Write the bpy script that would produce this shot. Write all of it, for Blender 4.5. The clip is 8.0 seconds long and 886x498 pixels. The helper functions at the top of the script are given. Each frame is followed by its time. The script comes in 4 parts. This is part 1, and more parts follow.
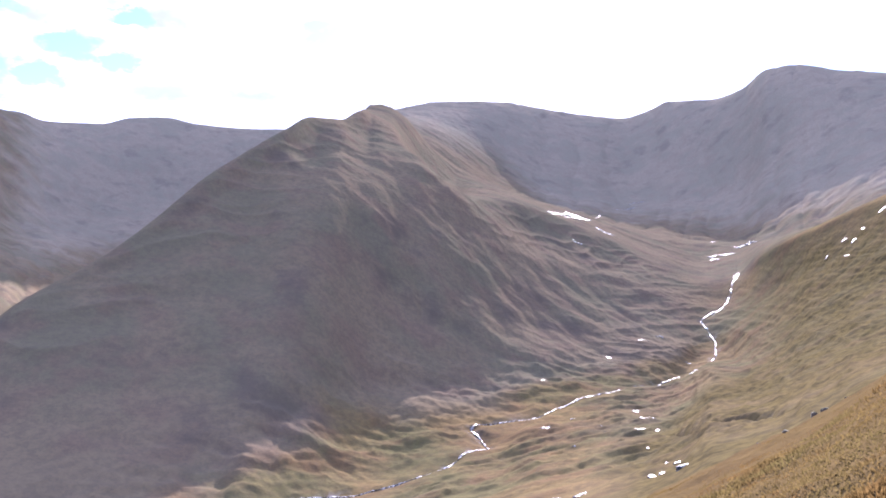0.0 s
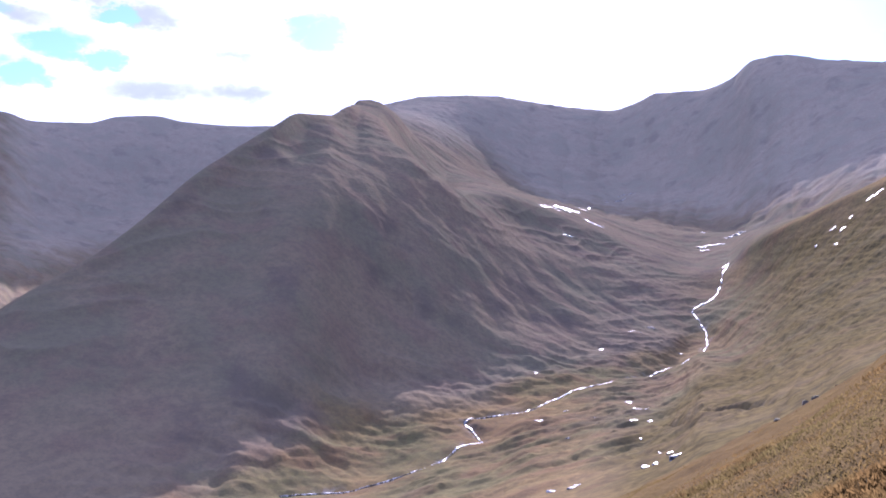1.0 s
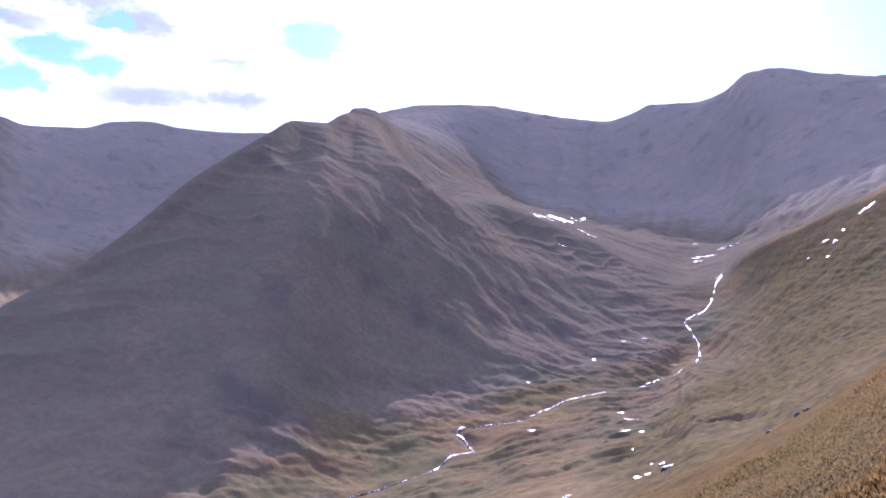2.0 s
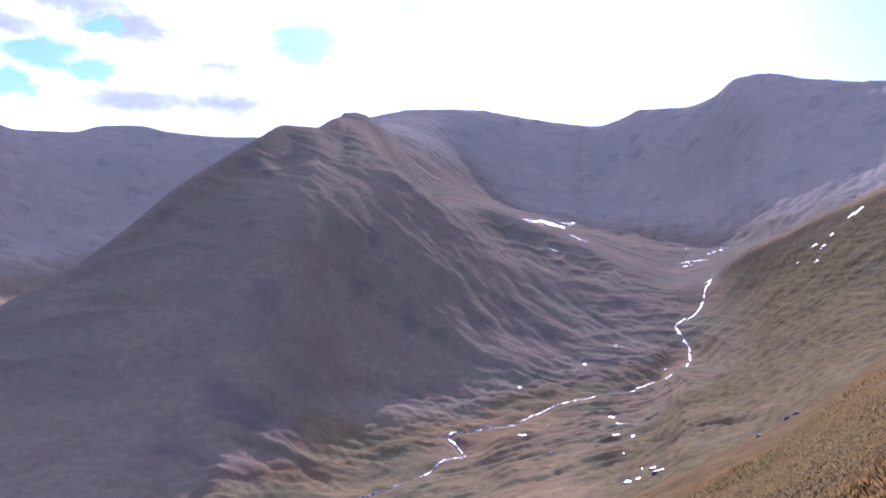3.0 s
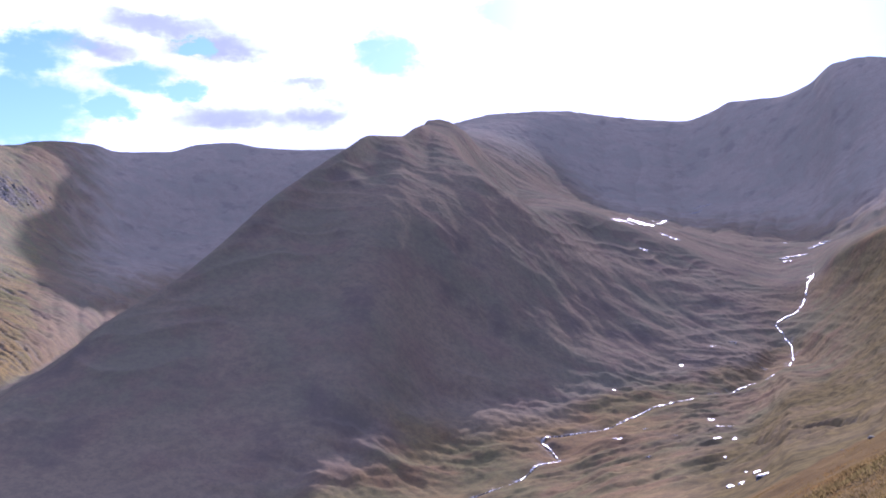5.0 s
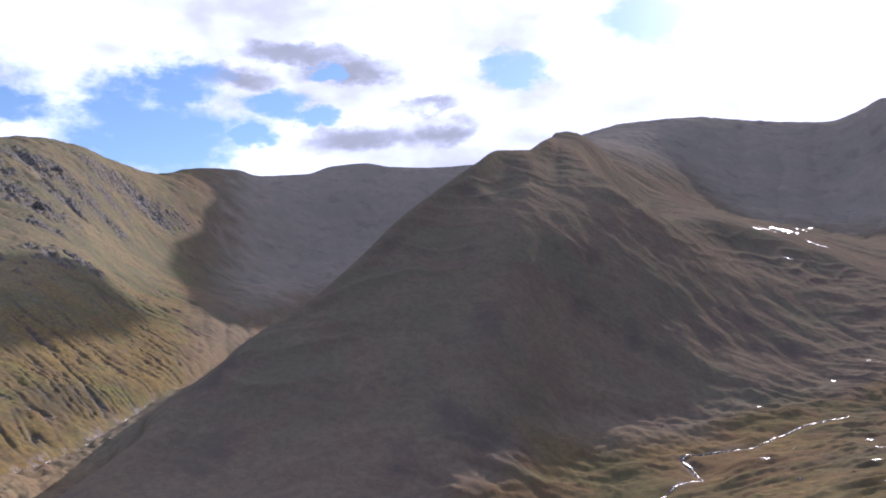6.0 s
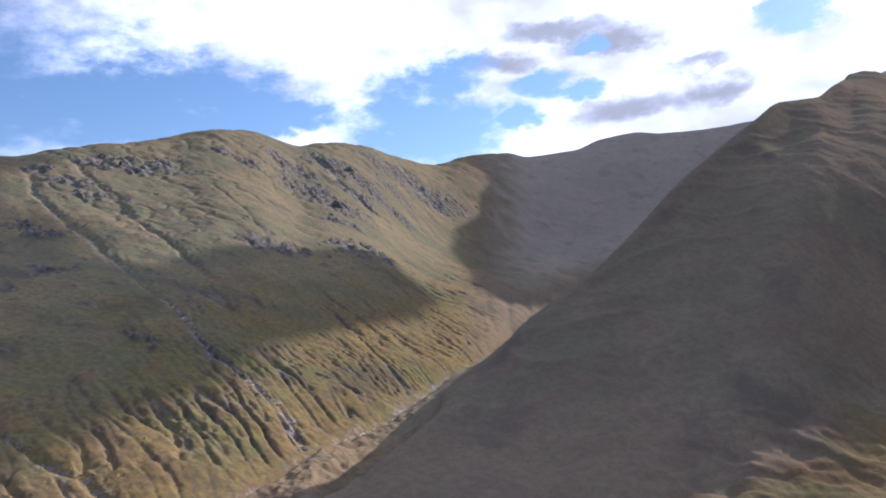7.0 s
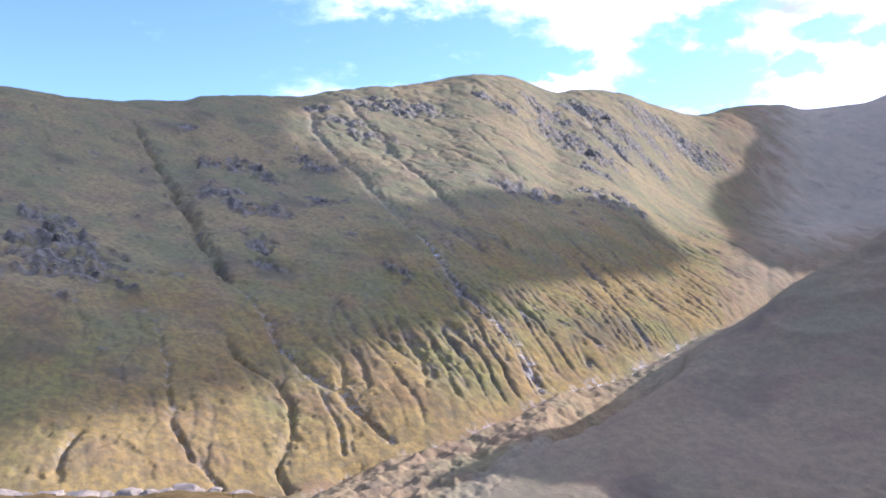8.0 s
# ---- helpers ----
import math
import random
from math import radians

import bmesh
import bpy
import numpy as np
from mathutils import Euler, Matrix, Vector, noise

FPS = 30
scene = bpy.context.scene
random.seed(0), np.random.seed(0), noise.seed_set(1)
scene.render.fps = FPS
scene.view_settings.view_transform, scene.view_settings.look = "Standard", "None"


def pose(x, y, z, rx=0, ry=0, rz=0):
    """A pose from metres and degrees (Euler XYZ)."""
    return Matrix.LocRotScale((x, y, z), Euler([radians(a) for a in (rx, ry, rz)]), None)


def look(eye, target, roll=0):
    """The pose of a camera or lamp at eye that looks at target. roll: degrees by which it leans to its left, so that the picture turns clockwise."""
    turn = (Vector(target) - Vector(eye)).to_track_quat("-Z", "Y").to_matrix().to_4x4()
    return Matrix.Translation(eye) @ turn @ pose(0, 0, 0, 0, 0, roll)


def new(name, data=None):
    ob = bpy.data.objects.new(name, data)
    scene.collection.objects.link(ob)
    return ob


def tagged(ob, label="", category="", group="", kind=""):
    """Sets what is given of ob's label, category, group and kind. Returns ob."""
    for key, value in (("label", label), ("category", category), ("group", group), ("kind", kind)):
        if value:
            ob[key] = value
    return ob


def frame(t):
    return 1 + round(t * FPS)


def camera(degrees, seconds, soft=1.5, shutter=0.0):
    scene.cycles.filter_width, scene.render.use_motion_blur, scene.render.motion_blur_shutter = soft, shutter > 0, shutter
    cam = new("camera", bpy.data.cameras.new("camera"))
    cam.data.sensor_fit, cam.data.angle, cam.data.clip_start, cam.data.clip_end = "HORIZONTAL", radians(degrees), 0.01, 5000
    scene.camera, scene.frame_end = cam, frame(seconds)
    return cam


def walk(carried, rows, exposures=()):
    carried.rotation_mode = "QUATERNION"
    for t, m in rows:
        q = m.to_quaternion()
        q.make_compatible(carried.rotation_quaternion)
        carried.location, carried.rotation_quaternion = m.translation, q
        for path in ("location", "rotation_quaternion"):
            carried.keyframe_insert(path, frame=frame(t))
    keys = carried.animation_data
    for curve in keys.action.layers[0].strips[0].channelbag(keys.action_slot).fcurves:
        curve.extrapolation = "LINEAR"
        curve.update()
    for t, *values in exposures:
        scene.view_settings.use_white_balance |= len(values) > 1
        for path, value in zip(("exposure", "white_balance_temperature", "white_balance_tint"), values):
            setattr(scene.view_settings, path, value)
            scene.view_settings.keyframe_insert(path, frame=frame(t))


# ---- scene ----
cam = camera(57.23, 8.0, soft=1.8)
# The walker stands still on the hillside and turns: seconds, yaw, pitch, roll in degrees.
EYE = 1.6
TURNS = [
    (0.0, -0.32, 2.00, -0.58), (0.5, -0.78, 1.86, -0.43), (1.0, -0.93, 1.62, 0.30), (1.5, -1.15, 1.69, -0.03),
    (2.8, -1.70, 3.10, -0.42), (3.0, -2.03, 2.56, -0.21), (3.5, -2.21, 2.32, -0.02), (4.0, -1.90, 3.36, 0.09),
    (4.2, -1.04, 3.59, 0.25), (5.3, 5.12, 2.81, 1.63), (5.5, 5.55, 3.12, 1.88), (5.7, 9.49, 3.63, 2.00), (6.0, 13.41, 4.24, 2.05),
    (6.5, 25.37, 4.94, 5.96), (7.0, 32.91, 3.74, 4.90), (7.5, 43.30, 0.51, 2.42), (8.0, 50.15, 0.84, 0.23)]
# seconds, stops, kelvin, tint: the glare washes the start violet, and the picture brightens away from the sun
EXPOSURES = [(0.0, 1.78, 5250, 33), (0.6, 1.58, 5100, 37), (1.5, 1.40, 4950, 42), (4.2, 1.25, 4800, 46), (5.5, 0.98, 5150, 37), (6.5, 0.54, 5600, 25), (7.0, 0.78, 5400, 25), (7.5, 1.25, 5200, 25), (8.0, 1.64, 5200, 26)]
walk(cam, [(t, pose(0, 0, EYE, 90 + p, r, y)) for t, y, p, r in TURNS], EXPOSURES)

# ---- world and sun ----
SUN_BEARING, SUN_HEIGHT = -12.8, 22.5      # degrees; bearings count to the left of +y

world = bpy.data.worlds.new("sky")
scene.world = world
world.use_nodes = True


class Nodes:
    """Short hand for the nodes of one tree."""

    def __init__(self, tree):
        self.tree = tree
        tree.nodes.clear()

    def add(self, kind, *ins, out=0, operation="", use_clamp=False):
        n = self.tree.nodes.new(kind)
        if operation:
            n.operation = operation
        if use_clamp:
            n.use_clamp = True
        for i, v in enumerate(ins):
            self.set(n, i, v)
        return n.outputs[out] if len(n.outputs) else None

    def set(self, n, key, v):
        if v is None:
            return
        if isinstance(v, bpy.types.NodeSocket):
            self.tree.links.new(v, n.inputs[key])
        else:
            n.inputs[key].default_value = v

    def math(self, op, *ins, clamp=False):
        return self.add("ShaderNodeMath", *ins, operation=op, use_clamp=clamp)

    def vec(self, op, *ins):
        return self.add("ShaderNodeVectorMath", *ins, operation=op)

    def noise(self, vector, scale, detail=4.0, rough=0.55):
        n = self.tree.nodes.new("ShaderNodeTexNoise")
        self.set(n, "Vector", vector)
        self.set(n, "Scale", scale)
        self.set(n, "Detail", detail)
        self.set(n, "Roughness", rough)
        return n.outputs["Fac"]

    def span(self, v, lo, hi, a=0.0, b=1.0):
        n = self.tree.nodes.new("ShaderNodeMapRange")
        n.interpolation_type = "SMOOTHSTEP"
        for k, q in (("Value", v), ("From Min", lo), ("From Max", hi), ("To Min", a), ("To Max", b)):
            self.set(n, k, q)
        return n.outputs["Result"]

    def mix(self, f, a, b):
        n = self.tree.nodes.new("ShaderNodeMix")
        n.data_type = "RGBA"
        self.set(n, 0, f)
        self.set(n, 6, a)
        self.set(n, 7, b)
        return n.outputs[2]


def make_sky():
    s = Nodes(world.node_tree)
    way = s.add("ShaderNodeTexCoord", out=0)
    sep = s.tree.nodes.new("ShaderNodeSeparateXYZ")
    s.set(sep, 0, way)
    vx, vy, vz = sep.outputs
    deg = 57.29578
    az = s.math("MULTIPLY", s.math("ARCTAN2", s.math("MULTIPLY", vx, -1.0), vy), deg)
    el = s.math("MULTIPLY", s.math("ARCSINE", vz), deg)
    flat = s.add("ShaderNodeCombineXYZ", s.math("MULTIPLY", az, 0.55), el, 0.0)
    ragged = s.math("SUBTRACT", s.noise(flat, 0.22, 6.0, 0.62), 0.5)
    wisps = s.math("SUBTRACT", s.noise(flat, 0.75, 6.0, 0.6), 0.5)
    rag = s.math("MULTIPLY", s.math("ADD", s.math("MULTIPLY", ragged, 2.2), s.math("MULTIPLY", wisps, 2.4)), s.span(az, 50.0, 62.0, 1.0, 0.45))
    wb_ = s.math("SUBTRACT", s.noise(s.vec("ADD", flat, (31.0, 7.0, 0.0)), 0.30, 6.0, 0.6), 0.5)
    wh_ = s.math("SUBTRACT", s.noise(s.vec("ADD", flat, (-11.0, 47.0, 0.0)), 0.34, 6.0, 0.6), 0.5)
    wf_ = s.math("SUBTRACT", s.noise(s.vec("ADD", flat, (5.0, -23.0, 0.0)), 1.1, 5.0, 0.6), 0.5)
    az, el = s.math("ADD", az, s.math("ADD", s.math("MULTIPLY", wb_, 5.5), s.math("MULTIPLY", wf_, 2.5))), s.math("ADD", el, s.math("ADD", s.math("MULTIPLY", wh_, 3.0), s.math("MULTIPLY", wf_, 1.4)))
    # gaps of blue between the clouds: bearing, height, half width, half height in degrees
    gaps = [(33, 12.6, 6.5, 3.0), (53, 14.4, 11.5, 3.4), (66, 15, 10, 6), (45, 13.6, 7, 1.3), (77, 15, 23, 12), (8.6, 16.9, 1.7, 0.8), (7.1, 16.1, 1.5, 1.0), (24.5, 14.4, 2.2, 1.0),
            (21.6, 13.6, 1.3, 0.6), (21.3, 16.8, 1.1, 0.5), (27.0, 12.2, 1.7, 0.9), (-1.6, 19, 3.2, 2.0), (-28, 17.5, 10, 7), (31, 15.2, 3, 2), (150, 40, 50, 30), (-110, 45, 50, 28)]
    blue = None
    for b, h, wb, hh in gaps:
        q = s.math("ADD", s.math("POWER", s.math("DIVIDE", s.math("SUBTRACT", az, b), wb), 2.0), s.math("POWER", s.math("DIVIDE", s.math("SUBTRACT", el, h), hh), 2.0))
        blue = q if blue is None else s.math("MINIMUM", blue, q)
    blue = s.span(s.math("ADD", blue, rag), 1.75, 0.3)
    sky = s.tree.nodes.new("ShaderNodeTexSky")
    sky.sky_type, sky.sun_disc = "NISHITA", False
    sky.sun_elevation, sky.sun_rotation = radians(SUN_HEIGHT), radians(-SUN_BEARING)
    sky.altitude, sky.air_density, sky.dust_density, sky.ozone_density = 300, 1.0, 0.25, 2.0
    clear = s.vec("MULTIPLY", sky.outputs[0], (SKY, 1.05 * SKY, 1.02 * SKY))
    puffs = s.math("ADD", s.math("MULTIPLY", s.noise(flat, 0.16, 3.0, 0.5), 0.65), s.math("MULTIPLY", s.noise(flat, 0.42, 4.0, 0.5), 0.35))
    puffs = s.math("SUBTRACT", puffs, s.math("MULTIPLY", s.span(az, 4.0, 13.0), s.span(az, 28.0, 22.0, 0.0, 0.06)))
    cloud = s.mix(s.span(puffs, 0.32, 0.56), (0.62, 0.63, 0.66, 1), (1.00, 1.06, 1.18, 1))
    # grey undersides of the nearer clouds
    shade = None
    for b, h, wb, hh in [(18.3, 12.1, 4.0, 0.8), (12.9, 12.4, 2.2, 0.7), (19.5, 16.9, 3.5, 0.7), (27.5, 16.2, 2.5, 0.6), (23.5, 17.9, 4.0, 0.6), (14.0, 14.4, 2.2, 0.5)]:
        q = s.math("ADD", s.math("POWER", s.math("DIVIDE", s.math("SUBTRACT", az, b), wb), 2.0), s.math("POWER", s.math("DIVIDE", s.math("SUBTRACT", el, h), hh), 2.0))
        shade = q if shade is None else s.math("MINIMUM", shade, q)
    cloud = s.mix(s.span(s.math("ADD", shade, s.math("MULTIPLY", rag, 0.8)), 2.6, -0.2, 0.0, 0.9), cloud, (0.32, 0.335, 0.34, 1))
    sb, sh = radians(SUN_BEARING), radians(SUN_HEIGHT)
    near = s.add("ShaderNodeVectorMath", way, (-math.sin(sb) * math.cos(sh), math.cos(sb) * math.cos(sh), math.sin(sh)), operation="DOT_PRODUCT", out=1)
    off = s.math("MULTIPLY", s.math("ARCCOSINE", s.math("MINIMUM", near, 1.0)), deg)
    glow = s.math("ADD", s.math("MULTIPLY", s.math("EXPONENT", s.math("MULTIPLY", off, -0.55)), 12.0), s.math("MULTIPLY", s.math("EXPONENT", s.math("MULTIPLY", off, -0.18)), 0.7))
    both = s.mix(blue, cloud, clear)
    lit = s.vec("ADD", both, s.add("ShaderNodeCombineXYZ", glow, glow, s.math("MULTIPLY", glow, 0.97)))
    bg = s.add("ShaderNodeBackground", lit, CLOUD_LIGHT)
    s.add("ShaderNodeOutputWorld", bg)


SKY, CLOUD_LIGHT = 0.100, 0.76
make_sky()

sun = new("sun", bpy.data.lights.new("sun", "SUN"))
sun.data.energy, sun.data.angle, sun.data.color = 5.0, radians(0.3), (1.0, 0.88, 0.70)
sun_way = Vector((-math.sin(radians(SUN_BEARING)) * math.cos(radians(SUN_HEIGHT)), math.cos(radians(SUN_BEARING)) * math.cos(radians(SUN_HEIGHT)), math.sin(radians(SUN_HEIGHT))))
sun.matrix_world = look(sun_way * 100, (0, 0, 0))


# ---- materials ----
def material(name):
    m = bpy.data.materials.new(name)
    m.use_nodes = True
    return m, Nodes(m.node_tree)


def finish(s, colour, rough, height=None, strength=0.5, distance=0.3, **extra):
    shader = s.tree.nodes.new("ShaderNodeBsdfPrincipled")
    s.set(shader, "Base Color", colour)
    s.set(shader, "Roughness", rough)
    for k, v in extra.items():
        s.set(shader, k.replace("_", " "), v)
    if height is not None:
        bump = s.tree.nodes.new("ShaderNodeBump")
        s.set(bump, "Height", height)
        s.set(bump, "Strength", strength)
        s.set(bump, "Distance", distance)
        s.tree.links.new(bump.outputs[0], shader.inputs["Normal"])
    s.add("ShaderNodeOutputMaterial", shader.outputs[0])


def moorland(name, low, high, grain=0.42):
    """Autumn hill grass with moss, bracken and peat, duller on the high fells and in shade, paled for haze, and bare
    rock where the land is rocky.
    """
    m, s = material(name)
    at = s.add("ShaderNodeNewGeometry", out=0)
    cover = s.tree.nodes.new("ShaderNodeVertexColor")
    cover.layer_name = "cover"
    sep = s.tree.nodes.new("ShaderNodeSeparateColor")
    s.set(sep, 0, cover.outputs[0])
    rock, scree, heath_shade = sep.outputs
    pale = cover.outputs[1]
    gold, green, rust, dark = (s.mix(pale, s.mix(heath_shade, a, b), hazed) for a, b, hazed in zip(low, high, HAZE_PALE))
    big, mid, small = s.noise(at, 0.006, 5.0, 0.6), s.noise(at, 0.035, 5.0, 0.6), s.noise(at, 0.25, 5.0, 0.65)
    tiny = s.noise(at, 2.5, 4.0, 0.7)
    col = s.mix(s.span(s.math("ADD", s.math("MULTIPLY", big, 0.6), s.math("MULTIPLY", s.noise(at, 0.022, 6.0, 0.65), 0.4)), 0.43, 0.57), gold, green)
    col = s.mix(s.span(mid, 0.46, 0.66, 0.0, 0.75), col, rust)
    col = s.mix(s.span(s.noise(at, 0.017, 6.0, 0.65), 0.54, 0.68, 0.0, 0.7), col, dark)
    col = s.mix(s.span(small, 0.36, 0.62, grain, 0.0), col, dark)
    col = s.mix(s.span(s.noise(at, 0.75, 4.0, 0.65), 0.38, 0.6, 0.22, 0.0), col, dark)
    col = s.mix(s.span(tiny, 0.35, 0.7, 0.0, 0.3), col, gold)
    # patchy darker olive brown over the flank on the stand's own side
    flank_dark = s.tree.nodes.new("ShaderNodeVertexColor")
    flank_dark.layer_name = "flank_dark"
    darkened = s.math("MULTIPLY", flank_dark.outputs[0], s.span(s.noise(at, 0.05, 5.0, 0.65), 0.30, 0.62, 0.45, 0.95), clamp=True)
    col = s.mix(darkened, col, s.mix(s.span(small, 0.35, 0.65), (0.062, 0.050, 0.026, 1), (0.118, 0.092, 0.038, 1)))
    stone = s.mix(s.span(s.noise(at, 0.16, 6.0, 0.7), 0.38, 0.66), (0.058, 0.055, 0.052, 1), (0.165, 0.155, 0.142, 1))
    patch = s.math("MULTIPLY", rock, s.span(s.noise(at, 0.07, 6.0, 0.7), 0.36, 0.52), clamp=True)
    col = s.mix(s.math("MULTIPLY", patch, 0.9), col, stone)
    col = s.mix(s.math("MULTIPLY", scree, s.span(s.noise(at, 0.22, 6.0, 0.7), 0.46, 0.62), clamp=True), col, (0.34, 0.33, 0.34, 1))
    rough_land = s.math("ADD", s.math("MULTIPLY", mid, 3.0), s.math("ADD", small, s.math("MULTIPLY", tiny, 0.12)))
    finish(s, col, 0.95, rough_land, 0.42, 1.0, Specular_IOR_Level=0.0)
    return m


VALLEY = (0.185, 0.130, 0.060, 1), (0.116, 0.106, 0.050, 1), (0.142, 0.088, 0.050, 1), (0.056, 0.048, 0.038, 1)
# heath tone, also the greyer colour painted where slopes lie in shade
HEATH_SHADE = (0.184, 0.145, 0.094, 1), (0.138, 0.126, 0.082, 1), (0.158, 0.114, 0.082, 1), (0.082, 0.071, 0.062, 1)
# the same hill grass, lightened to stand for haze over the back walls
HAZE_PALE = (0.258, 0.220, 0.166, 1), (0.212, 0.195, 0.148, 1), (0.218, 0.176, 0.137, 1), (0.142, 0.125, 0.106, 1)
MOOR = moorland("moor_grass", VALLEY, HEATH_SHADE, 0.38)
HILL = moorland("hill_grass", [(0.192, 0.136, 0.052, 1), (0.128, 0.126, 0.048, 1), (0.160, 0.102, 0.052, 1), (0.064, 0.058, 0.044, 1)],
                [(0.208, 0.170, 0.092, 1), (0.128, 0.132, 0.078, 1), (0.180, 0.134, 0.092, 1), (0.078, 0.073, 0.062, 1)], 0.62)
NEAR_GRASS = moorland("bracken_grass", [(0.116, 0.080, 0.033, 1), (0.094, 0.075, 0.031, 1), (0.098, 0.061, 0.029, 1), (0.058, 0.041, 0.024, 1)], HEATH_SHADE)


def water_material():
    m, s = material("hill_water")
    at = s.add("ShaderNodeNewGeometry", out=0)
    ripple = s.math("ADD", s.noise(at, 1.6, 4.0, 0.6), s.math("MULTIPLY", s.noise(at, 0.4, 3.0, 0.6), 2.0))
    # white patches painted into the water colour as sky and sun glints
    glint_white = s.span(s.noise(at, 0.7, 4.0, 0.7), 0.47, 0.66)
    finish(s, s.mix(glint_white, (0.03, 0.03, 0.03, 1), (0.6, 0.6, 0.62, 1)), s.span(glint_white, 0.0, 1.0, 0.25, 0.45), ripple, 0.6, 0.15, Specular_IOR_Level=0.5, IOR=1.33)
    return m


WATER = water_material()


def stone_material():
    m, s = material("pale_stone")
    at = s.add("ShaderNodeNewGeometry", out=0)
    a, b = s.noise(at, 1.2, 6.0, 0.65), s.noise(at, 9.0, 5.0, 0.7)
    col = s.mix(s.span(a, 0.35, 0.65), (0.110, 0.088, 0.066, 1), (0.200, 0.158, 0.116, 1))
    col = s.mix(s.span(b, 0.52, 0.7, 0.0, 0.6), col, (0.20, 0.20, 0.13, 1))
    finish(s, col, 0.85, s.math("ADD", a, s.math("MULTIPLY", b, 0.3)), 0.6, 0.08)
    return m


STONE = stone_material()


def blade_material():
    m, s = material("dry_grass_blades")
    at = s.add("ShaderNodeNewGeometry", out=0)
    col = s.mix(s.span(s.noise(at, 0.25, 4.0, 0.6), 0.35, 0.65), (0.158, 0.100, 0.036, 1), (0.122, 0.096, 0.036, 1))
    col = s.mix(s.span(s.noise(at, 1.4, 3.0, 0.6), 0.5, 0.75, 0.0, 0.7), col, (0.130, 0.074, 0.032, 1))
    thin = s.add("ShaderNodeBsdfTranslucent", col)
    upright = s.add("ShaderNodeCombineXYZ", -0.2, 0.1, 0.97)
    s.add("ShaderNodeOutputMaterial", s.add("ShaderNodeMixShader", 0.5, s.add("ShaderNodeBsdfDiffuse", col, 0.0, upright), thin))
    return m


BLADES = blade_material()


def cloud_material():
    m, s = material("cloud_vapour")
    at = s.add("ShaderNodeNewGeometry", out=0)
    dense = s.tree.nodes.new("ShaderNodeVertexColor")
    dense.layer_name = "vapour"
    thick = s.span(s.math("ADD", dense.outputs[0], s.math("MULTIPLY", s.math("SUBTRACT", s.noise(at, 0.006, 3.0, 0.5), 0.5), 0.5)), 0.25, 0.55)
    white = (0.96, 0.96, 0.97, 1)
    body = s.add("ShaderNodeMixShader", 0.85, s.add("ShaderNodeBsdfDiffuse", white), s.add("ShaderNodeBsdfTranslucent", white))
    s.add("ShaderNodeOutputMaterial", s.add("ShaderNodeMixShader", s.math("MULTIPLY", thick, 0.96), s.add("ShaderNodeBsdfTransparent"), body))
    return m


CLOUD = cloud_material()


def crag_material():
    m, s = material("crag_rock")
    at = s.add("ShaderNodeNewGeometry", out=0)
    up = s.tree.nodes.new("ShaderNodeSeparateXYZ")
    s.set(up, 0, s.add("ShaderNodeNewGeometry", out=1))
    a, b = s.noise(at, 0.15, 6.0, 0.7), s.noise(at, 0.9, 5.0, 0.7)
    col = s.mix(s.span(a, 0.35, 0.65), (0.058, 0.055, 0.052, 1), (0.160, 0.150, 0.138, 1))
    moss = s.math("MULTIPLY", s.span(up.outputs[2], 0.55, 0.85), s.span(b, 0.3, 0.6), clamp=True)
    col = s.mix(moss, col, (0.16, 0.145, 0.065, 1))
    finish(s, col, 0.95, s.math("ADD", a, s.math("MULTIPLY", b, 0.4)), 0.9, 1.5, Specular_IOR_Level=0.1)
    return m


CRAG = crag_material()

# ---- terrain arithmetic ----
def perm_noise(x, y, seed):
    """Smooth gradient noise in about -1..1, for whole arrays."""
    g = np.random.RandomState(seed)
    table = g.permutation(512)
    ang = g.rand(512) * 2 * np.pi
    gx, gy = np.cos(ang), np.sin(ang)
    xi, yi = np.floor(x).astype(np.int64), np.floor(y).astype(np.int64)
    fx, fy = x - xi, y - yi
    u, v = fx * fx * fx * (fx * (fx * 6 - 15) + 10), fy * fy * fy * (fy * (fy * 6 - 15) + 10)

    def corner(dx, dy):
        h = table[(table[(xi + dx) & 511] + yi + dy) & 511]
        return gx[h] * (fx - dx) + gy[h] * (fy - dy)

    a = corner(0, 0) * (1 - u) + corner(1, 0) * u
    b = corner(0, 1) * (1 - u) + corner(1, 1) * u
    return np.clip(1.5 * (a * (1 - v) + b * v), -1, 1)


def fbm(x, y, size, octaves, seed, gain=0.5):
    total, amp, f = 0, 1.0, 1.0 / size
    for i in range(octaves):
        total = total + amp * perm_noise(x * f, y * f, seed + i)
        amp, f = amp * gain, f * 2.03
    return total


def ease(x, lo, hi):
    t = np.clip((x - lo) / (hi - lo), 0, 1)
    return t * t * (3 - 2 * t)


def knot_slopes(h, d):
    """Slopes that keep a curve through knots free of overshoot; h, d: steps and steepness of the spans, along axis 0."""
    m = np.zeros((len(h) + 1,) + h.shape[1:])
    w1, w2 = 2 * h[1:] + h[:-1], h[1:] + 2 * h[:-1]
    same = d[1:] * d[:-1] > 0
    with np.errstate(all="ignore"):
        m[1:-1] = np.where(same, (w1 + w2) / (w1 / np.where(same, d[:-1], 1) + w2 / np.where(same, d[1:], 1)), 0)
    m[0], m[-1] = d[0], d[-1]
    return m


